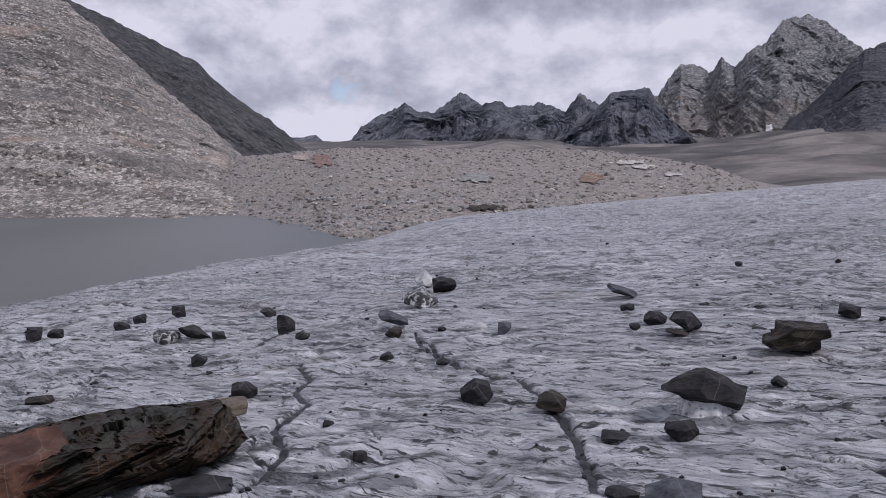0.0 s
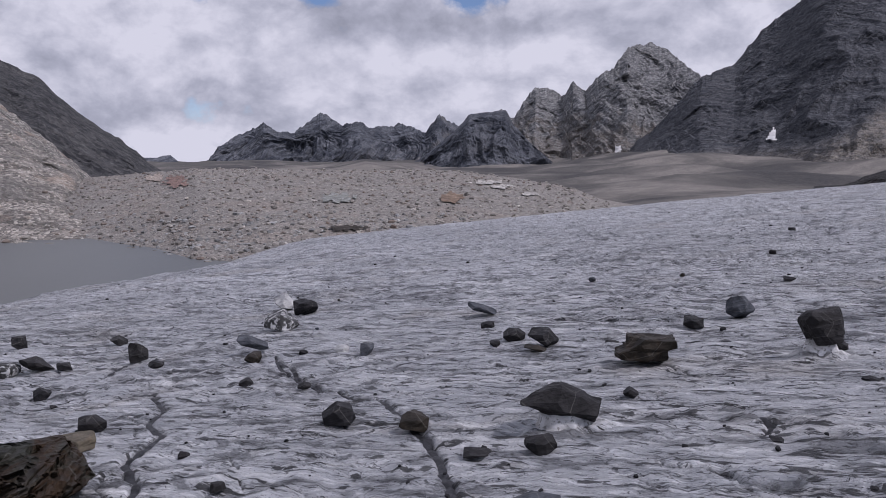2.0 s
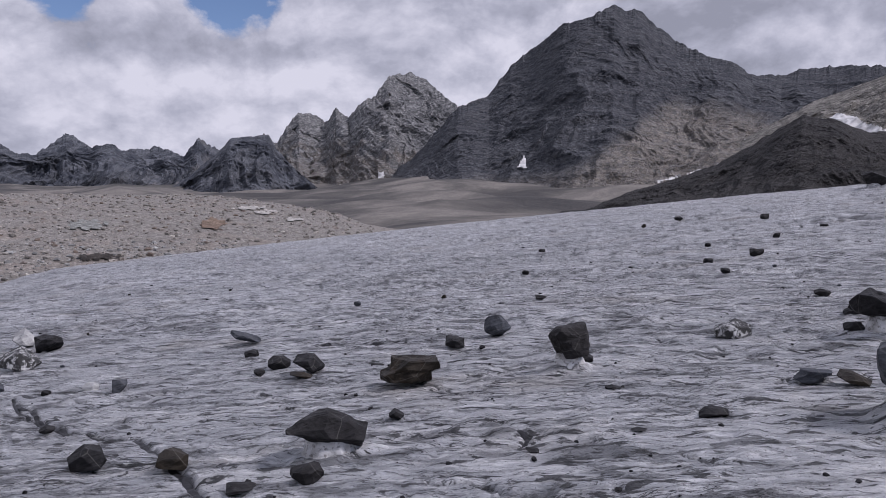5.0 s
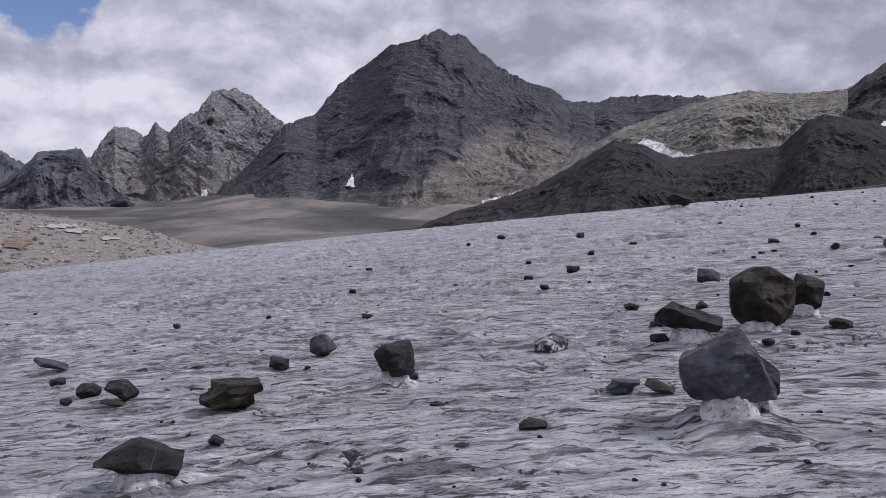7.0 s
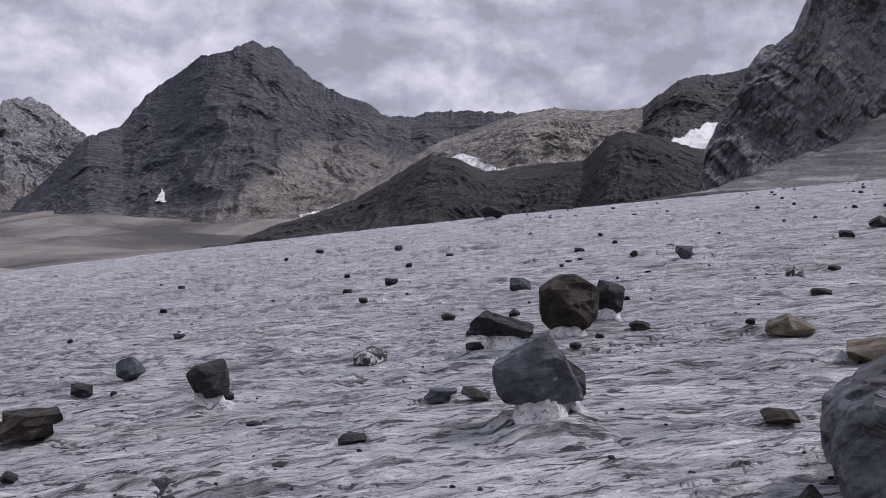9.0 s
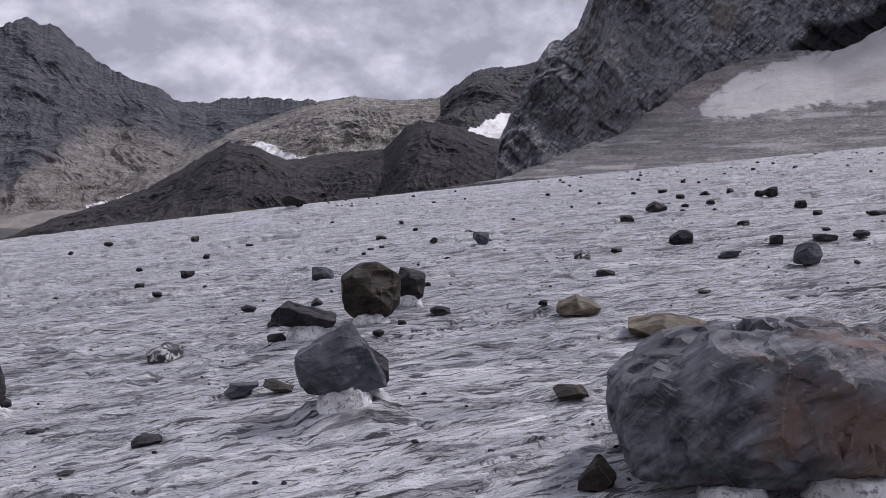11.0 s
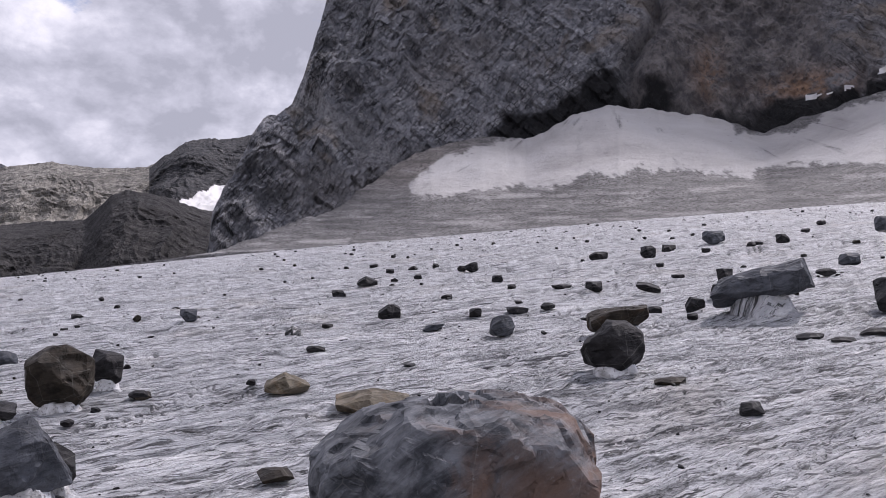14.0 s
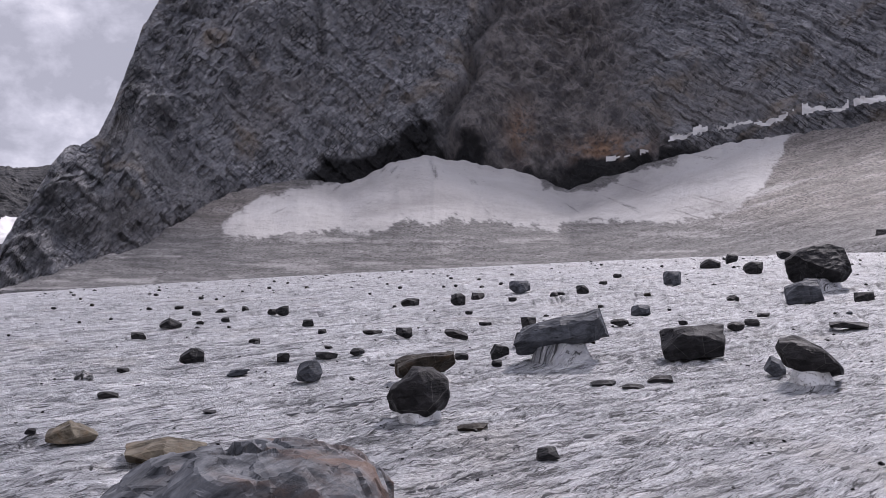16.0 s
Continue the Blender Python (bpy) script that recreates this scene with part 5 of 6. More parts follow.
def rock_points(style, w, d, h, seed, detail, rough, roll=0.0, beds=0.0):
    """A broken rock: a block cut by planes, chipped, with beds and small relief."""
    rng = np.random.default_rng(seed * 31 + 7)
    planes = [(np.array(n, dtype=float) / np.linalg.norm(n), o / np.linalg.norm(n)) for n, o in STYLES[style]]
    if style not in ("hero", "slab2", "layer", "brown", "bigwedge", "cube", "hat"):
        for _ in range(4):
            n = rng.normal(size=3) * np.array([1, 1, 0.7])
            planes.append((n / np.linalg.norm(n), rng.uniform(0.70, 0.98)))
    turned = []
    for n, off in planes:
        n = n + rng.normal(size=3) * 0.06
        turned.append((n / np.linalg.norm(n), off * rng.uniform(0.95, 1.05)))
    thick = 0.62 if roll and style.startswith("slab") else 1.0
    p, faces = cut_block(turned, 0.03 if detail > 2 else 0.0, {1: 1.2, 2: 2, 3: 4, 4: 9, 5: 20, 6: 80}[detail], (w, d, h * thick))
    s = min(w, d, h)
    dirs = p / np.maximum(np.linalg.norm(p, axis=1), 1e-6)[:, None]
    q = p / max(w, h) * 3.1 + seed * 3.7
    amp = rough * (0.30 * s + 0.08 * max(w, h)) * (0.3 if detail < 3 else 1.0)
    chip = fbm(q[:, 0], q[:, 1], q[:, 2], 5, seed % 97, 0.55, True)
    flake = np.round(2.5 * fbm(q[:, 0] * 0.9, q[:, 1] * 0.9, q[:, 2] * 0.9, 3, seed % 89 + 5)) / 2.5
    p = p + dirs * (amp * (0.7 * chip + 0.75 * flake))[:, None]
    if style == "hero":
        p = facets(facets(p, faces, seed, 46, 0.85, 0.04, 0.26), faces, seed + 1, 240, 0.75, 0.018, 0.32)
    elif style == "brown":
        p = facets(p, faces, seed, 60, 0.8, 0.03, 0.25)
        lean = p[:, 2] - 0.42 * p[:, 0] + 0.015 * fbm(q[:, 0], q[:, 1], q[:, 2], 3, 4)
        plate = 0.032 * np.sign(vnoise(lean / 0.05, q[:, 0] * 0.4, None, 6)) + 0.035 * vnoise(lean / 0.016, q[:, 0] * 0.8, None, 5) + 0.03 * fbm(q[:, 0] * 5, q[:, 1] * 5, q[:, 2] * 5, 4, 9, 0.6, True)
        p[:, 1] -= plate
        p[:, 2] += 0.6 * plate
    elif detail == 5:
        p = facets(p, faces, seed, 34, 0.8, 0.035 * s, 0.25)
    if beds:
        t = p[:, 2] + 0.22 * p[:, 0] + 0.25 * s * 0.3 * fbm(q[:, 0], q[:, 1], q[:, 2], 2, 3)
        step = vnoise(t / (beds * h), np.full(len(t), seed * 1.7), None, 5)
        p[:, :2] *= (1 + 0.05 * np.sign(step) * np.minimum(1, np.abs(step) * 4))[:, None]
    if style == "layer":
        # an upper bed that juts over a lower one
        split = p[:, 2] - 0.04 * h - 0.05 * p[:, 0]
        p[:, 0] += 0.085 * w * np.tanh(split / (0.035 * h))
        p[:, 1] *= 1 - 0.12 * np.exp(-(split / (0.05 * h)) ** 2)
    if roll:
        c, n = math.cos(radians(-roll)), math.sin(radians(-roll))
        p = np.stack([p[:, 0] * c - p[:, 2] * n, p[:, 1], p[:, 0] * n + p[:, 2] * c], 1)
        # turning must not make it larger than it is
        p = p * np.array([w / np.ptp(p[:, 0]), 1, h / np.ptp(p[:, 2])])
    p[:, 2] -= p[:, 2].min()
    return p, faces


def rock_mesh(name, style, w, d, h, material, roll, seed, detail, rough=None, beds=0.0):
    p, faces = rock_points(style, w, d, h, seed, detail, rough or {"hero": 0.10, "bigwedge": 0.045, "cube": 0.06}.get(style, 0.085), roll, beds)
    return mesh_object(name, p, faces, material, False)


KINDS = {"boulder": "boulder", "rock": "rock", "stone": "stone"}


def stone(name, x, y, w, d, h, style, material, roll, seed, label, lift=0.0, group="", yaw=None, detail=None, rough=None, sink=None):
    """A rock on the ice at x, y, its broad side turned to the walker; lift: how far an ice foot holds it up."""
    lift, h = lift * 0.6, h + lift * 0.4
    far = math.hypot(x, y)
    px = w / far * 1540
    detail = detail or (6 if px > 250 else 5 if px > 70 else 4 if px > 22 else 3)
    ob = rock_mesh(name, style, w, d, h * 1.06, material, roll, seed, detail, rough, 0.0)
    z = spot(x, y)
    sink = (0.06 * h if lift == 0 else 0.0) if sink is None else sink
    turn = -math.degrees(math.atan2(x, y)) if yaw is None else yaw
    ob.matrix_world = pose(x, y, z + lift - sink, 0, 0, turn)
    tagged(ob, label, KINDS[name], group)
    if style in ("brown", "hero"):
        return ob
    if lift > 0.035:
        # a broad grey swell, and on it the clean foot itself
        tip = 0.42 * w * abs(math.sin(radians(roll)))
        ice_foot(x, y, w * 0.95, d * 1.05, 0.50 * lift, seed + 3, turn, 2.9, ICE)
        tall = lift + tip > 0.11
        ice_foot(x, y, w * (0.50 if tall else 0.58), d * 0.70, lift + 0.12 * h + tip, seed, turn, 1.75, CLEAN_ICE if w < 0.9 else ICE)
    return ob


def ice_foot(x, y, w, d, h, seed, turn, spread=2.2, material=None):
    """A foot of cleaner ice that the rock's shade has kept from melting."""
    material = material or (CLEAN_ICE if h < 0.16 else ICE)
    rows, cols = 14, 40
    a = np.linspace(0, 2 * math.pi, cols, endpoint=False)
    t = np.linspace(0, 1, rows)
    A, T = np.meshgrid(a, t)
    a, t = A.ravel(), T.ravel()
    k = np.where(t < 0.8, 1 + (spread - 1) * np.maximum(1 - t / 0.8, 0) ** 1.25, 1 - 0.9 * ((t - 0.8) / 0.2) ** 2)
    n = 1 + 0.34 * fbm(np.cos(a) * 1.3 + seed, np.sin(a) * 1.3, t * 1.2, 4, seed % 51)
    px, py = np.cos(a) * k * n * w / 2, np.sin(a) * k * n * d / 2
    pz = -0.10 + (h + 0.10) * np.minimum(1, t / 0.85) + 0.02 * fbm(px * 14, py * 14, None, 3, 8)
    # it follows the fall of the ice
    c, n = math.cos(radians(turn)), math.sin(radians(turn))
    gx, gy = x + px * c - py * n, y + px * n + py * c
    pz = pz + ice_level(gx, gy) - ice_level(np.array([x]), np.array([y]))[0]
    i = np.arange(rows * cols).reshape(rows, cols)
    j = np.roll(i, -1, 1)
    faces = np.stack([i[:-1], j[:-1], j[1:], i[1:]], -1).reshape(-1, 4)
    ob = mesh_object("ice_pedestal", np.stack([px, py, pz], 1), faces, material)
    if material is ICE:
        for key, value in zip(("flow_u", "flow_v"), flow_place(gx, gy)):
            ob.data.attributes.new(key, "FLOAT", "POINT").data.foreach_set("value", value.astype(np.float32))
    ob.matrix_world = pose(x, y, spot(x, y), 0, 0, turn)
    tagged(ob, "low foot of pale washed ice under a rock", "ice pedestal", "ice feet under rocks")
    return ob


stone("stone", 0.23, 6.02, 0.24, 0.19, 0.15, "wedge", SLATE, -12, 1, "black angular rock lying in a melt groove")
stone("stone", 0.72, 5.63, 0.20, 0.16, 0.12, "block", SLATE_BROWN, 8, 2, "dark brown blocky rock beside a melt channel")
stone("boulder", 1.59, 5.15, 0.50, 0.34, 0.19, "hump", SLATE, 8, 3, "big flat black boulder perched on a white ice foot", lift=0.09)
stone("stone", 1.33, 4.71, 0.19, 0.15, 0.10, "round", SLATE, 0, 4, "rounded dark grey rock on the ice")
stone("stone", 0.99, 4.82, 0.17, 0.13, 0.04, "plate", SLATE, 0, 5, "flat dark stone half sunk in ice")
stone("rock", 2.73, 6.61, 0.42, 0.30, 0.18, "layer", SLATE_BROWN, 0, 6, "layered dark brown block lying on the ice", lift=0.02)
stone("rock", -0.30, 13.79, 0.31, 0.24, 0.26, "wedge", PALE_STONE, 10, 7, "pale pointed quartz rock leaning on another")
stone("rock", -0.28, 11.38, 0.46, 0.37, 0.26, "wedge", MOTTLED, 8, 8, "black and white mottled quartz rock")
stone("rock", 0.02, 12.99, 0.37, 0.29, 0.23, "block", SLATE, -10, 9, "black rock beside pale quartz rocks")
stone("rock", -0.56, 9.60, 0.34, 0.21, 0.16, "slab", SLATE_GREY, 16, 10, "grey tilted slab resting on a brown block", lift=0.04)
stone("stone", -0.53, 9.16, 0.18, 0.14, 0.11, "block", SLATE_BROWN, 0, 11, "small brown block under a tilted slab")
stone("stone", -1.90, 10.38, 0.22, 0.17, 0.21, "block", SLATE, 0, 12, "upright black block standing on the ice")
stone("stone", -1.60, 9.76, 0.17, 0.13, 0.08, "wedge", SLATE, 0, 13, "small black wedge-shaped stone")
stone("rock", 2.17, 10.45, 0.36, 0.22, 0.12, "slab", SLATE_GREY, 16, 14, "thin grey slab tilted on the ice", lift=0.04)
stone("stone", 2.06, 9.61, 0.16, 0.13, 0.08, "block", SLATE, 0, 15, "small black stone lying on ice")
stone("stone", 2.09, 8.46, 0.22, 0.18, 0.14, "round", SLATE, 0, 16, "rounded black rock on ice")
stone("rock", 2.25, 7.91, 0.30, 0.24, 0.18, "wedge", SLATE, 22, 17, "black tilted rock with a shard beside it")
stone("stone", 2.13, 7.78, 0.21, 0.16, 0.06, "plate", SLATE_BROWN, 10, 18, "thin brown shard of rock")
stone("stone", 1.87, 8.36, 0.11, 0.09, 0.06, "round", SLATE, 0, 19, "small dark rounded stone")
stone("stone", 2.85, 7.72, 0.13, 0.10, 0.06, "round", SLATE, 0, 20, "small dark rounded stone")
stone("stone", 3.71, 7.84, 0.19, 0.15, 0.10, "block", SLATE, 0, 21, "small black blocky rock")
stone("stone", 0.63, 8.78, 0.14, 0.12, 0.11, "block", SLATE_GREY, 0, 22, "small grey block on the ice")
stone("stone", 0.39, 9.14, 0.16, 0.13, 0.08, "round", PALE_STONE, 0, 23, "small white quartz stone")
stone("stone", -1.61, 6.89, 0.21, 0.16, 0.13, "round", SLATE, 0, 24, "rounded black rock beside a tan block")
stone("stone", -1.60, 6.37, 0.27, 0.22, 0.11, "block", TAN_STONE, -6, 25, "tan angular block next to the brown boulder")
stone("stone", -2.54, 8.90, 0.17, 0.14, 0.11, "wedge", SLATE, 0, 26, "small black angular rock")
stone("stone", -5.74, 12.02, 0.23, 0.18, 0.20, "block", SLATE, 15, 27, "black tilted block on ice")
stone("stone", -5.33, 11.78, 0.21, 0.17, 0.11, "block", SLATE, 0, 28, "low black block on ice")
stone("stone", -4.47, 11.94, 0.22, 0.18, 0.10, "block", SLATE, 0, 29, "low dark stone on ice")
stone("stone", -4.53, 12.82, 0.20, 0.16, 0.13, "block", SLATE, 0, 30, "small black stone pair")
stone("stone", -3.99, 12.98, 0.21, 0.16, 0.17, "block", SLATE, 0, 31, "upright black block on ice")
stone("rock", -3.37, 10.45, 0.32, 0.26, 0.17, "round", MOTTLED, 0, 32, "black and white mottled rock")
stone("rock", -3.04, 10.50, 0.39, 0.24, 0.18, "slab", SLATE, 18, 33, "black tilted slab on ice")
stone("stone", -2.69, 10.29, 0.17, 0.14, 0.08, "block", SLATE, 0, 34, "small black stone lying on ice")
stone("stone", -3.54, 7.45, 0.24, 0.19, 0.07, "round", SLATE_BROWN, 0, 35, "low brown stone with a pale band")
stone("boulder", -32.86, 66.67, 0.83, 0.66, 0.55, "round", SLATE, 0, 36, "small black stone near the lake edge")
stone("stone", -2.50, 12.27, 0.24, 0.19, 0.13, "wedge", SLATE, 14, 37, "black wedge on the ice")
stone("stone", -0.52, 7.89, 0.13, 0.10, 0.06, "wedge", SLATE, 0, 38, "small black shard of slate")
stone("stone", 0.00, 7.49, 0.12, 0.10, 0.05, "wedge", SLATE, 0, 39, "small black shard of slate")
stone("rock", -1.31, 4.54, 0.33, 0.26, 0.03, "plate", SLATE, 0, 40, "low dark stone in front of the brown boulder")
stone("stone", 0.84, 3.93, 0.16, 0.13, 0.05, "round", SLATE, 0, 41, "dark rounded rock on ice")
stone("stone", 1.05, 3.82, 0.26, 0.21, 0.09, "wedge", SLATE_GREY, -8, 42, "grey pointed rock on ice")
stone("stone", -0.49, 4.95, 0.09, 0.07, 0.05, "plate", SLATE, -8, 43, "thin dark sliver of rock")
stone("stone", -0.79, 5.83, 0.08, 0.06, 0.04, "plate", SLATE, 0, 44, "small dark shard of slate")
stone("stone", 2.25, 5.70, 0.10, 0.08, 0.05, "wedge", SLATE, 0, 45, "small black angular stone")
stone("stone", 4.28, 8.02, 0.28, 0.22, 0.22, "round", SLATE_GREY, -14, 46, "grey rounded rock on ice")
stone("boulder", 3.93, 6.10, 0.34, 0.27, 0.21, "block", SLATE, -6, 47, "black block perched on a white ice foot", lift=0.15)
stone("stone", 4.16, 6.19, 0.12, 0.10, 0.08, "wedge", SLATE, 0, 48, "small black shard on an ice foot")
stone("stone", 3.71, 7.83, 0.17, 0.14, 0.09, "block", SLATE, 0, 49, "small black blocky stone")
stone("rock", 5.58, 6.00, 0.32, 0.25, 0.16, "wedge", MOTTLED, 0, 50, "white and black quartz rubble")
stone("boulder", 4.46, 3.24, 0.56, 0.44, 0.31, "bigwedge", SLATE_GREY, 0, 51, "large blue-grey boulder perched on an ice pedestal", lift=0.24)
stone("boulder", 4.77, 3.23, 0.21, 0.17, 0.22, "wedge", SLATE, 0, 52, "dark boulder piece against a larger boulder", lift=0.10)
stone("boulder", 6.24, 4.97, 0.59, 0.36, 0.18, "slab", SLATE, 8, 53, "black slab boulder raised on white ice ribs", lift=0.18)
stone("boulder", 7.26, 4.95, 0.57, 0.45, 0.48, "cube", SLATE_BROWN, 0, 54, "brown and black cubic boulder on an ice foot", lift=0.08)
stone("boulder", 8.09, 5.00, 0.34, 0.27, 0.32, "block", SLATE, 14, 55, "black boulder leaning on white ice", lift=0.09)
stone("rock", 10.15, 7.76, 0.31, 0.25, 0.20, "block", SLATE_GREY, 0, 56, "grey blocky rock on ice")
stone("stone", 4.79, 4.38, 0.21, 0.15, 0.08, "layer", SLATE_GREY, 0, 57, "low grey layered stone")
stone("stone", 4.90, 4.13, 0.22, 0.18, 0.08, "plate", SLATE_BROWN, 10, 58, "flat broken brown stone")
stone("stone", 3.76, 4.19, 0.18, 0.14, 0.05, "plate", SLATE, 0, 59, "low dark stone half sunk in ice")
stone("boulder", 39.56, 32.55, 1.31, 0.81, 0.64, "slab", SLATE, 6, 60, "dark slab on an ice foot on the skyline", lift=0.19)
stone("stone", 6.08, 5.15, 0.17, 0.13, 0.11, "round", SLATE, 0, 61, "dark grey stone at the foot of an ice rib")
stone("stone", 7.66, 6.91, 0.17, 0.13, 0.08, "round", SLATE, 0, 62, "small dark stone on ice")
stone("stone", 10.87, 11.19, 0.23, 0.18, 0.13, "block", SLATE, 0, 63, "small dark stone on ice")
stone("stone", 7.74, 4.42, 0.20, 0.16, 0.07, "plate", SLATE_BROWN, 0, 64, "flat reddish stone on ice")
stone("stone", 8.03, 6.22, 0.13, 0.10, 0.08, "wedge", SLATE, 0, 65, "small black shard of slate")
stone("stone", 6.69, 4.48, 0.11, 0.09, 0.06, "round", SLATE, 0, 66, "small black stone in a melt hollow")
stone("stone", 2.58, 4.37, 0.08, 0.06, 0.02, "plate", SLATE, 0, 67, "small dark shard of slate")
stone("stone", 2.25, 5.70, 0.11, 0.09, 0.06, "wedge", SLATE, 0, 68, "small black angular stone beside a melt groove")
stone("stone", 3.74, 5.21, 0.12, 0.09, 0.03, "wedge", SLATE, 0, 69, "small dark shard of slate")
stone("stone", 3.25, 4.25, 0.10, 0.08, 0.01, "plate", SLATE, 0, 70, "small dark shard of slate")
stone("stone", 7.06, 6.00, 0.18, 0.15, 0.06, "plate", SLATE, 0, 71, "small dark shard of slate")
stone("stone", 5.87, 9.81, 0.15, 0.12, 0.05, "block", SLATE, 0, 72, "small black stone scattered on the ice", group="stones scattered on the ice")
stone("stone", 7.86, 13.70, 0.12, 0.10, 0.07, "block", SLATE, 0, 73, "small black stone scattered on the ice", group="stones scattered on the ice")
stone("stone", 10.67, 17.84, 0.16, 0.13, 0.10, "block", SLATE, 0, 74, "small black stone scattered on the ice", group="stones scattered on the ice")
stone("rock", 19.82, 24.09, 0.30, 0.24, 0.14, "block", SLATE, 0, 75, "small black stone scattered on the ice", group="stones scattered on the ice")
stone("stone", 19.67, 19.98, 0.25, 0.20, 0.16, "block", SLATE, 0, 76, "small black stone scattered on the ice", group="stones scattered on the ice")
stone("stone", 13.91, 13.78, 0.15, 0.12, 0.10, "block", SLATE, 0, 77, "small black stone scattered on the ice", group="stones scattered on the ice")
stone("stone", 12.54, 14.29, 0.13, 0.11, 0.08, "block", SLATE, 0, 78, "small black stone scattered on the ice", group="stones scattered on the ice")
stone("stone", 9.69, 11.03, 0.15, 0.12, 0.09, "block", SLATE, 0, 79, "small black stone scattered on the ice", group="stones scattered on the ice")
stone("stone", 8.92, 9.78, 0.14, 0.11, 0.07, "block", SLATE, 0, 80, "small black stone scattered on the ice", group="stones scattered on the ice")
stone("stone", 7.72, 11.10, 0.10, 0.08, 0.05, "block", SLATE, 0, 81, "small black stone scattered on the ice", group="stones scattered on the ice")
stone("stone", 15.86, 14.32, 0.19, 0.15, 0.08, "block", SLATE, 0, 82, "small black stone scattered on the ice", group="stones scattered on the ice")
stone("stone", 15.74, 10.48, 0.23, 0.18, 0.09, "block", SLATE, 0, 83, "small black stone scattered on the ice", group="stones scattered on the ice")
stone("boulder", 4.06, 0.74, 1.33, 0.97, 0.60, "hero", BIG_SLATE, 0, 84, "huge grey slate boulder with a rust-red broken face")
stone("stone", 3.80, 1.37, 0.17, 0.13, 0.15, "wedge", SLATE_BROWN, 0, 85, "brown pointed rock beside the huge boulder")
stone("rock", 6.77, 1.87, 0.60, 0.41, 0.20, "hat", TAN_STONE, 4, 86, "tan humped stone lying on the ice behind the boulder")
stone("rock", 7.66, 2.92, 0.41, 0.32, 0.18, "wedge", TAN_STONE, 6, 87, "tan and rust pyramid-shaped rock")
stone("boulder", 7.75, 0.03, 0.54, 0.43, 0.36, "crag", SLATE, 6, 88, "black angular boulder on an ice foot", lift=0.09)
stone("boulder", 9.70, -0.01, 0.67, 0.41, 0.25, "slab", SLATE_BROWN, -8, 89, "brown slab leaning behind a black boulder", lift=0.08)
stone("rock", 12.58, 3.27, 0.34, 0.27, 0.22, "crag", SLATE, 0, 90, "black lumpy rock with white flecks")
stone("rock", 18.65, 5.36, 0.46, 0.37, 0.21, "wedge", SLATE, 0, 91, "black low rock on ice")
stone("rock", 10.19, 1.29, 0.30, 0.24, 0.23, "crag", SLATE_GREY, 0, 92, "grey ribbed rock on an ice knob")
stone("rock", 13.54, 6.95, 0.29, 0.23, 0.21, "block", SLATE_GREY, 0, 93, "dark grey block on ice")
stone("stone", 11.18, 4.22, 0.22, 0.18, 0.12, "wedge", MOTTLED, 0, 94, "black and white mottled stone")
stone("stone", 11.05, 2.28, 0.28, 0.19, 0.09, "layer", SLATE_GREY, -6, 95, "flat grey stone on ice")
stone("stone", 12.22, 0.92, 0.20, 0.16, 0.10, "round", SLATE, 0, 96, "rounded black stone on ice")
stone("rock", 13.36, -0.47, 0.36, 0.23, 0.14, "slab", SLATE, 10, 97, "black overhanging slab on an ice knob", lift=0.05)
stone("stone", 14.16, 0.34, 0.27, 0.22, 0.16, "block", SLATE, 0, 98, "black blocky rock on ice")
stone("rock", 20.27, 3.30, 0.28, 0.23, 0.23, "block", SLATE, 0, 99, "upright black block on ice")
stone("rock", 23.59, -2.46, 0.52, 0.41, 0.34, "block", SLATE_GREY, 0, 100, "grey block on an ice knob")
stone("stone", 5.04, 1.98, 0.22, 0.17, 0.07, "plate", SLATE_BROWN, -6, 101, "flat dark stone sunk in the ice")
stone("stone", 7.23, -0.43, 0.20, 0.16, 0.06, "plate", SLATE_BROWN, -4, 102, "flat brown stone on ice")
stone("stone", 4.22, 0.02, 0.10, 0.08, 0.04, "wedge", SLATE, 0, 103, "small dark stone on ice")
stone("stone", 16.49, 5.31, 0.27, 0.21, 0.12, "block", SLATE, 0, 104, "small black stone scattered on the ice", group="stones scattered on the ice")
stone("stone", 19.13, 4.33, 0.19, 0.15, 0.10, "block", SLATE, 0, 105, "small black stone scattered on the ice", group="stones scattered on the ice")
stone("stone", 22.28, 4.57, 0.17, 0.14, 0.13, "block", SLATE, 0, 106, "small black stone scattered on the ice", group="stones scattered on the ice")
stone("stone", 22.39, 5.82, 0.22, 0.18, 0.12, "block", SLATE, 0, 107, "small black stone scattered on the ice", group="stones scattered on the ice")
stone("stone", 14.56, 2.79, 0.19, 0.15, 0.07, "block", SLATE, 0, 108, "small black stone scattered on the ice", group="stones scattered on the ice")
stone("stone", 11.74, 3.93, 0.16, 0.13, 0.06, "block", SLATE, 0, 109, "small black stone scattered on the ice", group="stones scattered on the ice")
stone("stone", 17.07, 2.27, 0.22, 0.17, 0.13, "block", SLATE, 0, 110, "small black stone scattered on the ice", group="stones scattered on the ice")
stone("stone", 15.71, 1.83, 0.15, 0.12, 0.11, "block", SLATE, 0, 111, "small black stone scattered on the ice", group="stones scattered on the ice")
stone("stone", 13.37, 1.45, 0.13, 0.10, 0.06, "block", SLATE, 0, 112, "small black stone scattered on the ice", group="stones scattered on the ice")
stone("rock", 15.21, 0.91, 0.35, 0.28, 0.09, "block", SLATE, 0, 113, "small black stone scattered on the ice", group="stones scattered on the ice")
stone("rock", 22.69, -0.79, 0.34, 0.27, 0.19, "block", SLATE, 0, 114, "small black stone scattered on the ice", group="stones scattered on the ice")
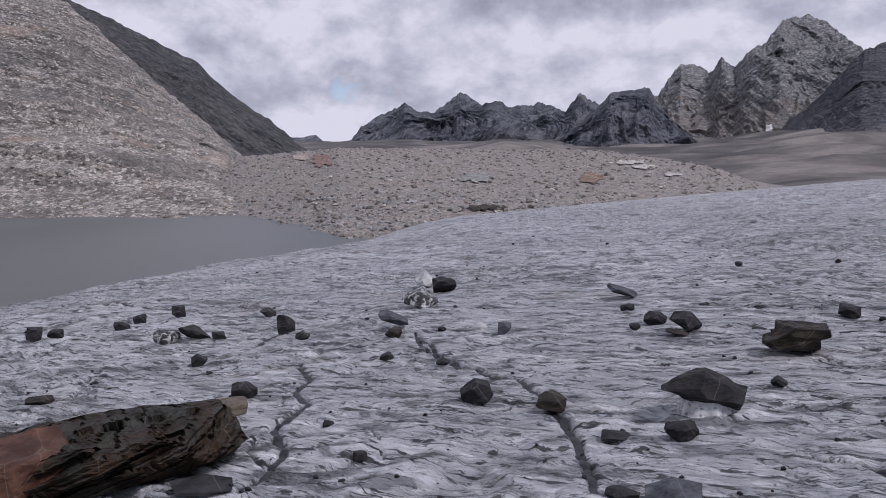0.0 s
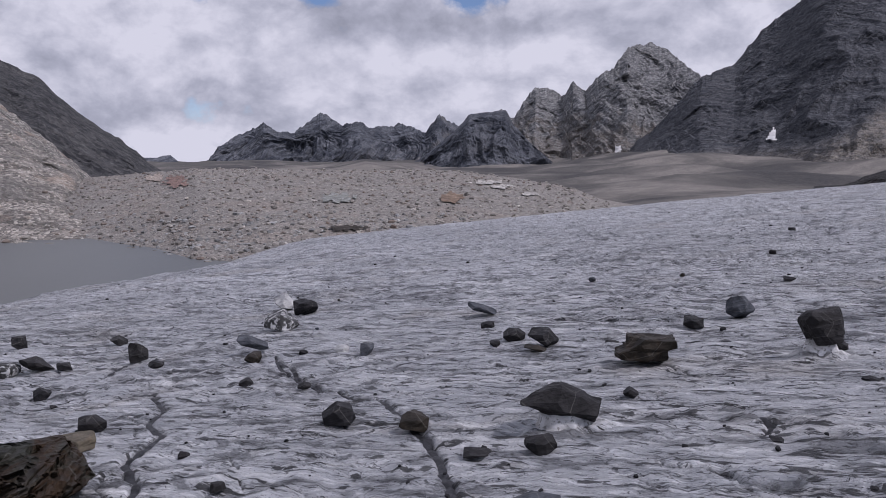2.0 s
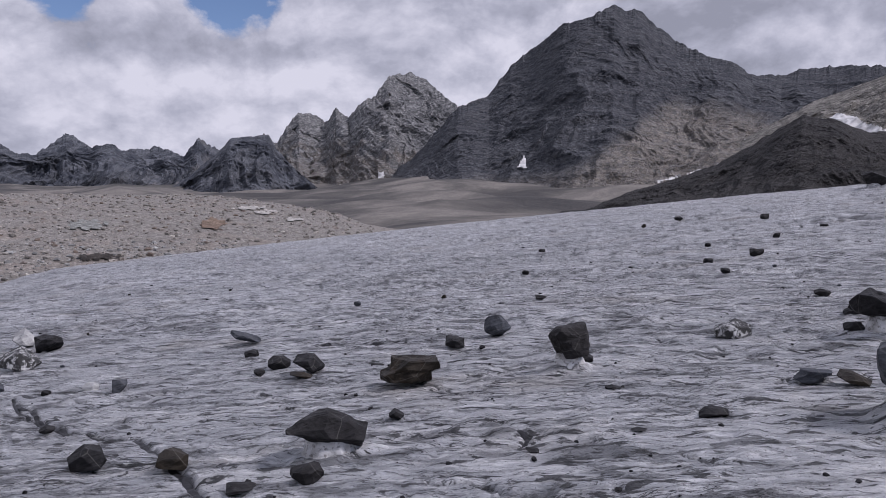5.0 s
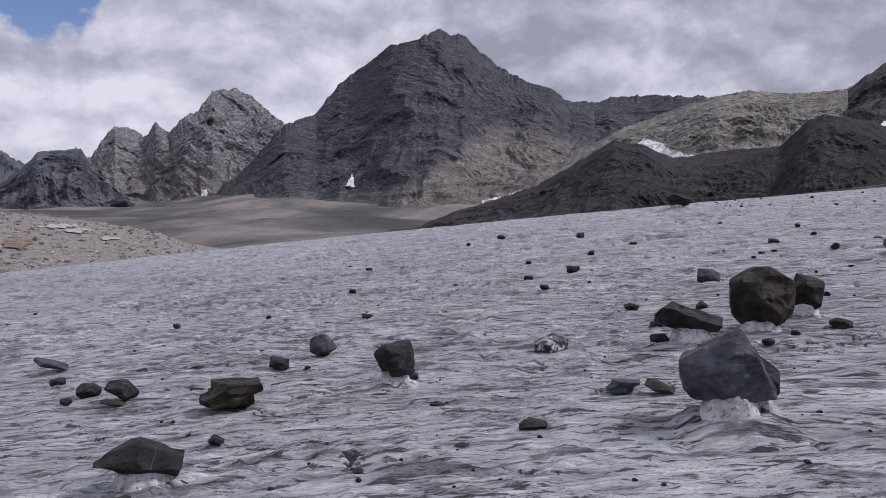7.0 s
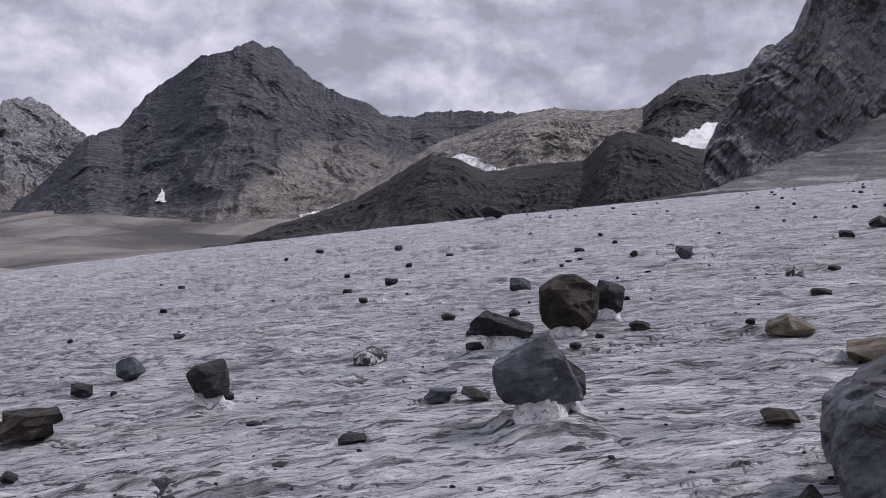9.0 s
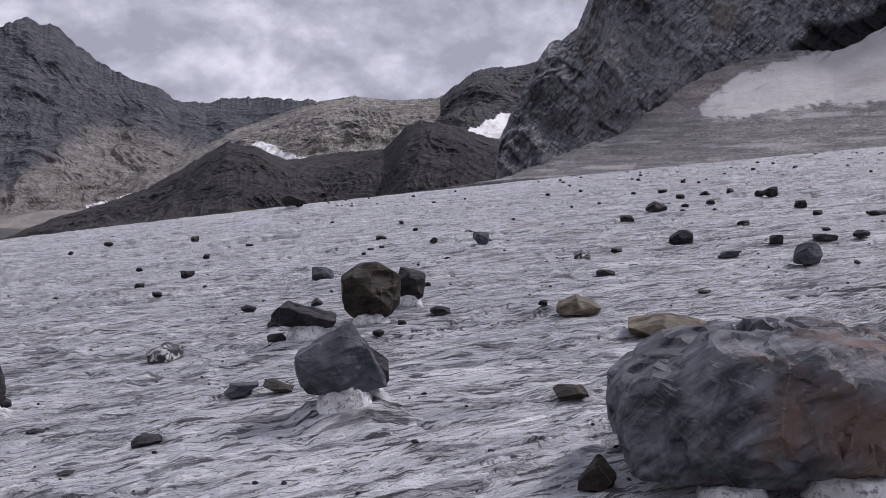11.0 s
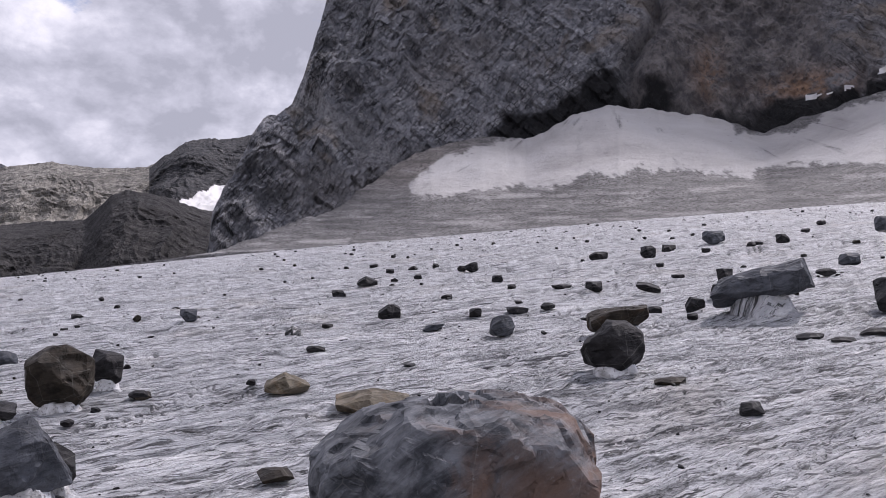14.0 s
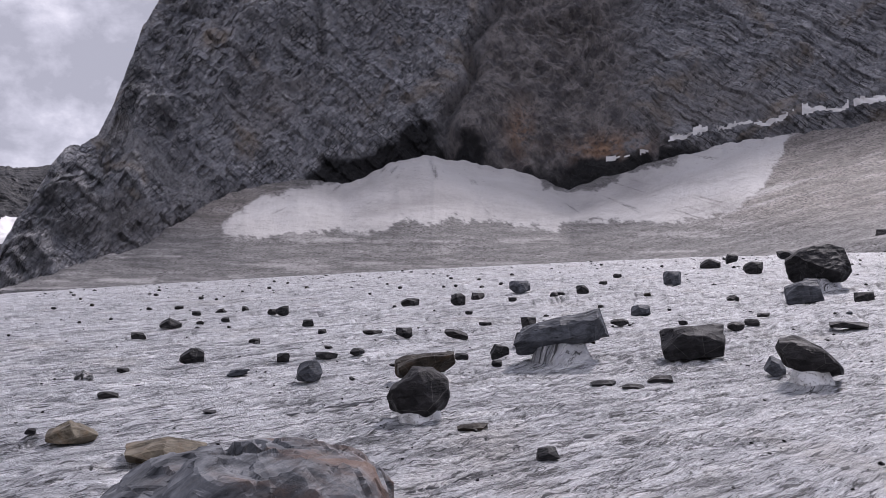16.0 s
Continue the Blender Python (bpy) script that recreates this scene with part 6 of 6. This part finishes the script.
stone("rock", 23.54, -1.34, 0.33, 0.27, 0.14, "block", SLATE, 0, 115, "small black stone scattered on the ice", group="stones scattered on the ice")
stone("rock", 12.20, 1.34, 0.31, 0.24, 0.08, "block", SLATE, 0, 116, "small black stone scattered on the ice", group="stones scattered on the ice")
stone("stone", 9.81, 3.42, 0.22, 0.17, 0.06, "block", SLATE, 0, 117, "small black stone scattered on the ice", group="stones scattered on the ice")
stone("stone", 8.62, 2.02, 0.12, 0.10, 0.03, "block", SLATE, 0, 118, "small black stone scattered on the ice", group="stones scattered on the ice")
stone("stone", 10.37, 3.27, 0.13, 0.10, 0.05, "block", SLATE, 0, 119, "small black stone scattered on the ice", group="stones scattered on the ice")
stone("stone", 26.05, 7.30, 0.26, 0.21, 0.11, "block", SLATE, 0, 120, "small black stone scattered on the ice", group="stones scattered on the ice")
stone("rock", 21.37, 0.41, 0.45, 0.36, 0.20, "block", SLATE, 0, 121, "small black stone scattered on the ice", group="stones scattered on the ice")
stone("stone", 18.32, -0.88, 0.16, 0.13, 0.08, "block", SLATE, 0, 122, "small black stone scattered on the ice", group="stones scattered on the ice")
stone("stone", 14.52, -1.68, 0.25, 0.20, 0.22, "block", SLATE, 0, 123, "small black stone scattered on the ice", group="stones scattered on the ice")
stone("stone", 12.26, -1.37, 0.26, 0.21, 0.18, "block", SLATE, 0, 124, "small black stone scattered on the ice", group="stones scattered on the ice")
stone("stone", 11.51, -0.48, 0.17, 0.14, 0.09, "block", SLATE, 0, 125, "small black stone scattered on the ice", group="stones scattered on the ice")
stone("stone", 15.67, -1.05, 0.23, 0.18, 0.06, "block", SLATE, 0, 126, "small black stone scattered on the ice", group="stones scattered on the ice")
stone("stone", 7.72, 4.44, 0.18, 0.14, 0.08, "block", SLATE, 0, 127, "small black stone scattered on the ice", group="stones scattered on the ice")
stone("stone", 7.11, 4.49, 0.09, 0.08, 0.04, "block", SLATE, 0, 128, "small black stone scattered on the ice", group="stones scattered on the ice")
stone("stone", 7.89, 3.38, 0.09, 0.07, 0.05, "block", SLATE, 0, 129, "small black stone scattered on the ice", group="stones scattered on the ice")
stone("boulder", 10.47, -1.60, 1.12, 0.56, 0.45, "slab2", SLATE_GREY, -14, 130, "long blue-grey slab boulder lying across an ice mound", lift=0.20)
stone("boulder", 10.38, -3.14, 0.74, 0.58, 0.41, "block", SLATE, -6, 131, "black blocky boulder on the ice")
stone("boulder", 8.28, -3.59, 0.59, 0.36, 0.33, "slab", SLATE, 16, 132, "dark folded slab boulder on an ice foot", lift=0.12)
stone("stone", 8.77, -3.44, 0.21, 0.17, 0.19, "wedge", SLATE_GREY, -10, 133, "grey stone beside a dark slab")
stone("boulder", 20.34, -9.09, 1.47, 1.16, 0.90, "cube", SLATE, -10, 134, "black boulder resting on a grey rock", lift=0.16)
stone("boulder", 17.28, -7.42, 0.73, 0.58, 0.50, "block", SLATE_GREY, -6, 135, "grey rock under a black boulder")
stone("boulder", 62.35, -33.45, 2.32, 1.85, 1.75, "block", SLATE, 0, 136, "black rock on rising ice")
stone("rock", 23.94, -2.54, 0.54, 0.33, 0.25, "slab", SLATE_GREY, 4, 137, "dark block on an ice knob", lift=0.08)
stone("rock", 25.56, -7.14, 0.53, 0.42, 0.42, "block", SLATE_GREY, 0, 138, "grey blocky rock on ice")
stone("rock", 16.53, -4.02, 0.36, 0.29, 0.20, "block", SLATE_GREY, 0, 139, "grey blocky rock on ice")
stone("rock", 14.00, -3.07, 0.29, 0.23, 0.11, "round", SLATE, 0, 140, "small dark stone on ice")
stone("stone", 13.28, -4.66, 0.25, 0.20, 0.13, "round", SLATE, 0, 141, "small dark stone on ice")
stone("rock", 16.84, -8.40, 0.36, 0.29, 0.20, "block", SLATE, 0, 142, "small dark rock on ice")
stone("rock", 20.97, -0.74, 0.35, 0.28, 0.29, "crag", SLATE, 0, 143, "small black rock on ice")
stone("stone", 6.26, -0.87, 0.16, 0.13, 0.09, "plate", SLATE, -10, 144, "thin dark shard sticking out of the ice")
stone("stone", 7.19, -0.41, 0.25, 0.20, 0.07, "plate", SLATE_BROWN, -14, 145, "flat brown stone beside a melt groove")
stone("boulder", 43.69, -17.93, 0.85, 0.68, 0.42, "block", SLATE, 0, 146, "small dark rock on ice")
stone("rock", 28.71, -10.69, 0.65, 0.52, 0.39, "block", SLATE, 0, 147, "dark low rock on ice")
stone("stone", 18.60, -6.48, 0.26, 0.21, 0.17, "crag", SLATE, 0, 148, "small black stone lying on ice")
stone("boulder", 36.65, -11.86, 0.83, 0.66, 0.43, "wedge", SLATE, 0, 149, "dark low rock on ice")
stone("rock", 41.79, -14.52, 0.60, 0.48, 0.51, "wedge", SLATE, -20, 150, "dark leaning stone on ice")
stone("stone", 11.13, -0.93, 0.24, 0.19, 0.19, "wedge", SLATE, -20, 151, "black shards sticking out of the ice")
stone("stone", 9.09, -2.40, 0.26, 0.21, 0.06, "plate", SLATE, 0, 152, "flat dark stone on ice")
stone("stone", 8.84, -2.07, 0.23, 0.19, 0.04, "plate", SLATE, 0, 153, "flat dark stone on ice")
stone("stone", 9.12, -1.83, 0.26, 0.21, 0.06, "plate", SLATE, 0, 154, "flat dark stone on ice")
stone("stone", 26.10, -5.22, 0.25, 0.20, 0.12, "block", SLATE, 0, 155, "small black stone scattered on the ice", group="stones scattered on the ice")
stone("stone", 22.82, -3.47, 0.22, 0.18, 0.09, "block", SLATE, 0, 156, "small black stone scattered on the ice", group="stones scattered on the ice")
stone("stone", 14.97, -5.73, 0.21, 0.17, 0.09, "block", SLATE, 0, 157, "small black stone scattered on the ice", group="stones scattered on the ice")
stone("stone", 13.61, -5.03, 0.23, 0.19, 0.09, "block", SLATE, 0, 158, "small black stone scattered on the ice", group="stones scattered on the ice")
stone("rock", 12.18, -5.84, 0.51, 0.40, 0.09, "block", SLATE, 0, 159, "small black stone scattered on the ice", group="stones scattered on the ice")
stone("rock", 30.87, -6.68, 0.30, 0.24, 0.15, "block", SLATE, 0, 160, "small black stone scattered on the ice", group="stones scattered on the ice")
stone("rock", 22.41, -3.96, 0.32, 0.25, 0.21, "block", SLATE, 0, 162, "small black stone scattered on the ice", group="stones scattered on the ice")
stone("rock", 48.95, -17.05, 0.32, 0.25, 0.33, "block", SLATE, 0, 163, "small black stone scattered on the ice", group="stones scattered on the ice")
stone("rock", 23.13, -1.34, 0.34, 0.27, 0.18, "block", SLATE, 0, 164, "small black stone scattered on the ice", group="stones scattered on the ice")
stone("stone", 10.56, -0.86, 0.13, 0.11, 0.08, "block", SLATE, 0, 165, "small black stone scattered on the ice", group="stones scattered on the ice")
stone("stone", 11.51, -0.47, 0.15, 0.12, 0.08, "block", SLATE, 0, 166, "small black stone scattered on the ice", group="stones scattered on the ice")
SLAB = stone("boulder", -2.05, 4.78, 1.85, 0.62, 0.43, "brown", SLATE_RUST, -4, 167, "large rusty brown and green-grey layered slab boulder", detail=6, rough=0.12)

# the red lobe of the brown boulder
RED = rock_mesh("red_slab", "round", 0.90, 0.42, 0.30, RED_STONE, -12, 221, 5, 0.10)
RED.parent = SLAB
RED.matrix_local = pose(-0.50, -0.13, 0.13, 14, 0, 4)
RED["label"] = "rust-red smoother rock lobe"


# pale ice under the huge boulder
ice_foot(3.95, 0.28, 0.36, 0.30, 0.10, 9, -80, 1.7, CLEAN_ICE)
ice_foot(3.80, 0.80, 0.24, 0.22, 0.06, 10, -70, 1.7, CLEAN_ICE)


# loose stones without number, by zones of the ice
def scatter(name, count, zone, sizes, seed, label, group):
    rng = np.random.default_rng(seed)
    masters = []
    for k in range(6):
        st = ("block", "wedge", "round", "plate", "crag", "block")[k]
        p, f = rock_points(st, 1.0, 0.8, (0.62, 0.5, 0.6, 0.28, 0.6, 0.45)[k], 300 + k + seed, 3, 0.09)
        masters.append((p, f))
    made = []
    for k in range(count):
        x, y = zone(rng)
        s = sizes[0] * (sizes[1] / sizes[0]) ** (rng.random() ** 1.8)
        m = k % 6
        if len(made) <= m:
            ob = mesh_object(name, masters[m][0] * s, masters[m][1], (SLATE, SLATE, SLATE_GREY, SLATE, SLATE_BROWN, SLATE)[m], False)
            made.append(ob)
            base = s
            ob.matrix_world = pose(x, y, spot(x, y) - 0.08 * s, 0, 0, rng.uniform(0, 360))
            tagged(ob, label, "stone", group)
            ob["size"] = s
        else:
            ob = copy_thing(made[m], pose(x, y, spot(x, y) - 0.08 * s, rng.uniform(-8, 8), rng.uniform(-8, 8), rng.uniform(0, 360)))
            q = s / made[m]["size"]
            ob.scale = (q, q, q * rng.uniform(0.8, 1.2))
    for ob in made:
        del ob["size"]


def sector(a0, a1, r0, r1, power=1.0):
    def pick(rng):
        r = r0 + (r1 - r0) * rng.random() ** power
        return polar(rng.uniform(a0, a1), r)
    return pick


scatter("stone", 36, sector(-30, 20, 8, 30, 1.0), (0.04, 0.13), 11, "small dark stone lying on the ice", "small stones on the ice")
scatter("stone", 46, sector(20, 62, 8, 50, 1.0), (0.04, 0.20), 12, "small dark stone lying on the ice", "small stones on the ice")
scatter("stone", 66, sector(62, 118, 10, 60, 0.85), (0.05, 0.26), 13, "small dark stone lying on the ice", "small stones on the ice")


def joined_stones(name, count, place, sizes, seed, material, label, detail=2, flat=0.6):
    """Stones past counting, as one mesh."""
    rng = np.random.default_rng(seed)
    forms = [rock_points(s, 1.0, 0.8, flat, 400 + seed + i, detail, 0.08) for i, s in enumerate(("block", "wedge", "round", "plate", "crag"))]
    x, y, z = place(rng, count)
    s = sizes[0] * (sizes[1] / sizes[0]) ** (rng.random(count) ** 2.4)
    turn = rng.uniform(0, 2 * math.pi, count)
    vs, fs, base = [], [], 0
    for i in range(count):
        p, f = forms[i % 5]
        c, n = math.cos(turn[i]), math.sin(turn[i])
        q = p * s[i]
        vs.append(np.stack([q[:, 0] * c - q[:, 1] * n + x[i], q[:, 0] * n + q[:, 1] * c + y[i], q[:, 2] + z[i] - 0.15 * s[i]], 1))
        fs.append(f + base)
        base += len(p)
    ob = mesh_object(name, np.concatenate(vs), np.concatenate(fs), material, False)
    tagged(ob, label, "stones", kind="stuff")
    return ob


def on_ice(a0, a1, r0, r1, power):
    def place(rng, n):
        a, r = rng.uniform(a0, a1, n), r0 + (r1 - r0) * rng.random(n) ** power
        x, y = polar(a, r)
        return x, y, ice_surface(x, y, False)[0]
    return place


joined_stones("grit_on_ice", 3000, on_ice(-34, 120, 3.0, 26, 1.1), (0.006, 0.04), 5, SLATE, "dark grit and pebbles strewn over the ice", 1)
joined_stones("far_grit_on_ice", 800, on_ice(50, 122, 12, 75, 0.8), (0.04, 0.22), 6, SLATE, "dark pebbles strewn over the rising ice", 2)


def rubble_material(name, low, high):
    m = Mat(name, 0.85, 0.2)
    r = m.island()
    v = m.coord()
    c = m.ramp(r, [(0.0, low), (0.35, tuple((a + b) / 2 for a, b in zip(low, high))), (0.7, high), (0.93, (0.20, 0.155, 0.128)), (1.0, tuple(min(1, q * 1.5) for q in high))])
    n = m.noise(v, 4, 6, 0.65)
    m.colour(m.mix(m.step(n, 0.35, 0.65, 0.0, 0.4), c, tuple(q * 0.6 for q in low)))
    m.bump(n, 0.5, 0.1)
    return m.mat


def on_moraine(lo, hi, grid=None):
    az, v, g = grid or MORAINE

    def place(rng, n):
        i, j = rng.integers(int(lo * 219), int(hi * 219), n), rng.integers(0, len(az), n)
        p = g[i, j]
        return p[:, 0] + rng.uniform(-0.3, 0.3, n), p[:, 1] + rng.uniform(-0.3, 0.3, n), p[:, 2]
    return place


joined_stones("moraine_rubble", 15000, on_moraine(0.0, 1.0), (0.06, 0.75), 7, rubble_material("moraine_rubble_rock", (0.14, 0.130, 0.118), (0.44, 0.410, 0.368)), "grey and brown rubble blocks covering the moraine", 1, 0.55)
joined_stones("shore_rubble", 3200, on_moraine(0.02, 0.34), (0.12, 0.75), 8, rubble_material("pale_shore_rock", (0.17, 0.17, 0.166), (0.40, 0.40, 0.388)), "pale grey broken blocks along the lake shore", 2, 0.5)
joined_stones("hillside_rubble", 9000, on_moraine(0.0, 1.0, HILLSIDE), (0.10, 1.0), 9, rubble_material("hillside_rubble_rock", (0.22, 0.206, 0.184), (0.42, 0.388, 0.340)), "brown rubble blocks on the hillside above the lake", 1, 0.5)
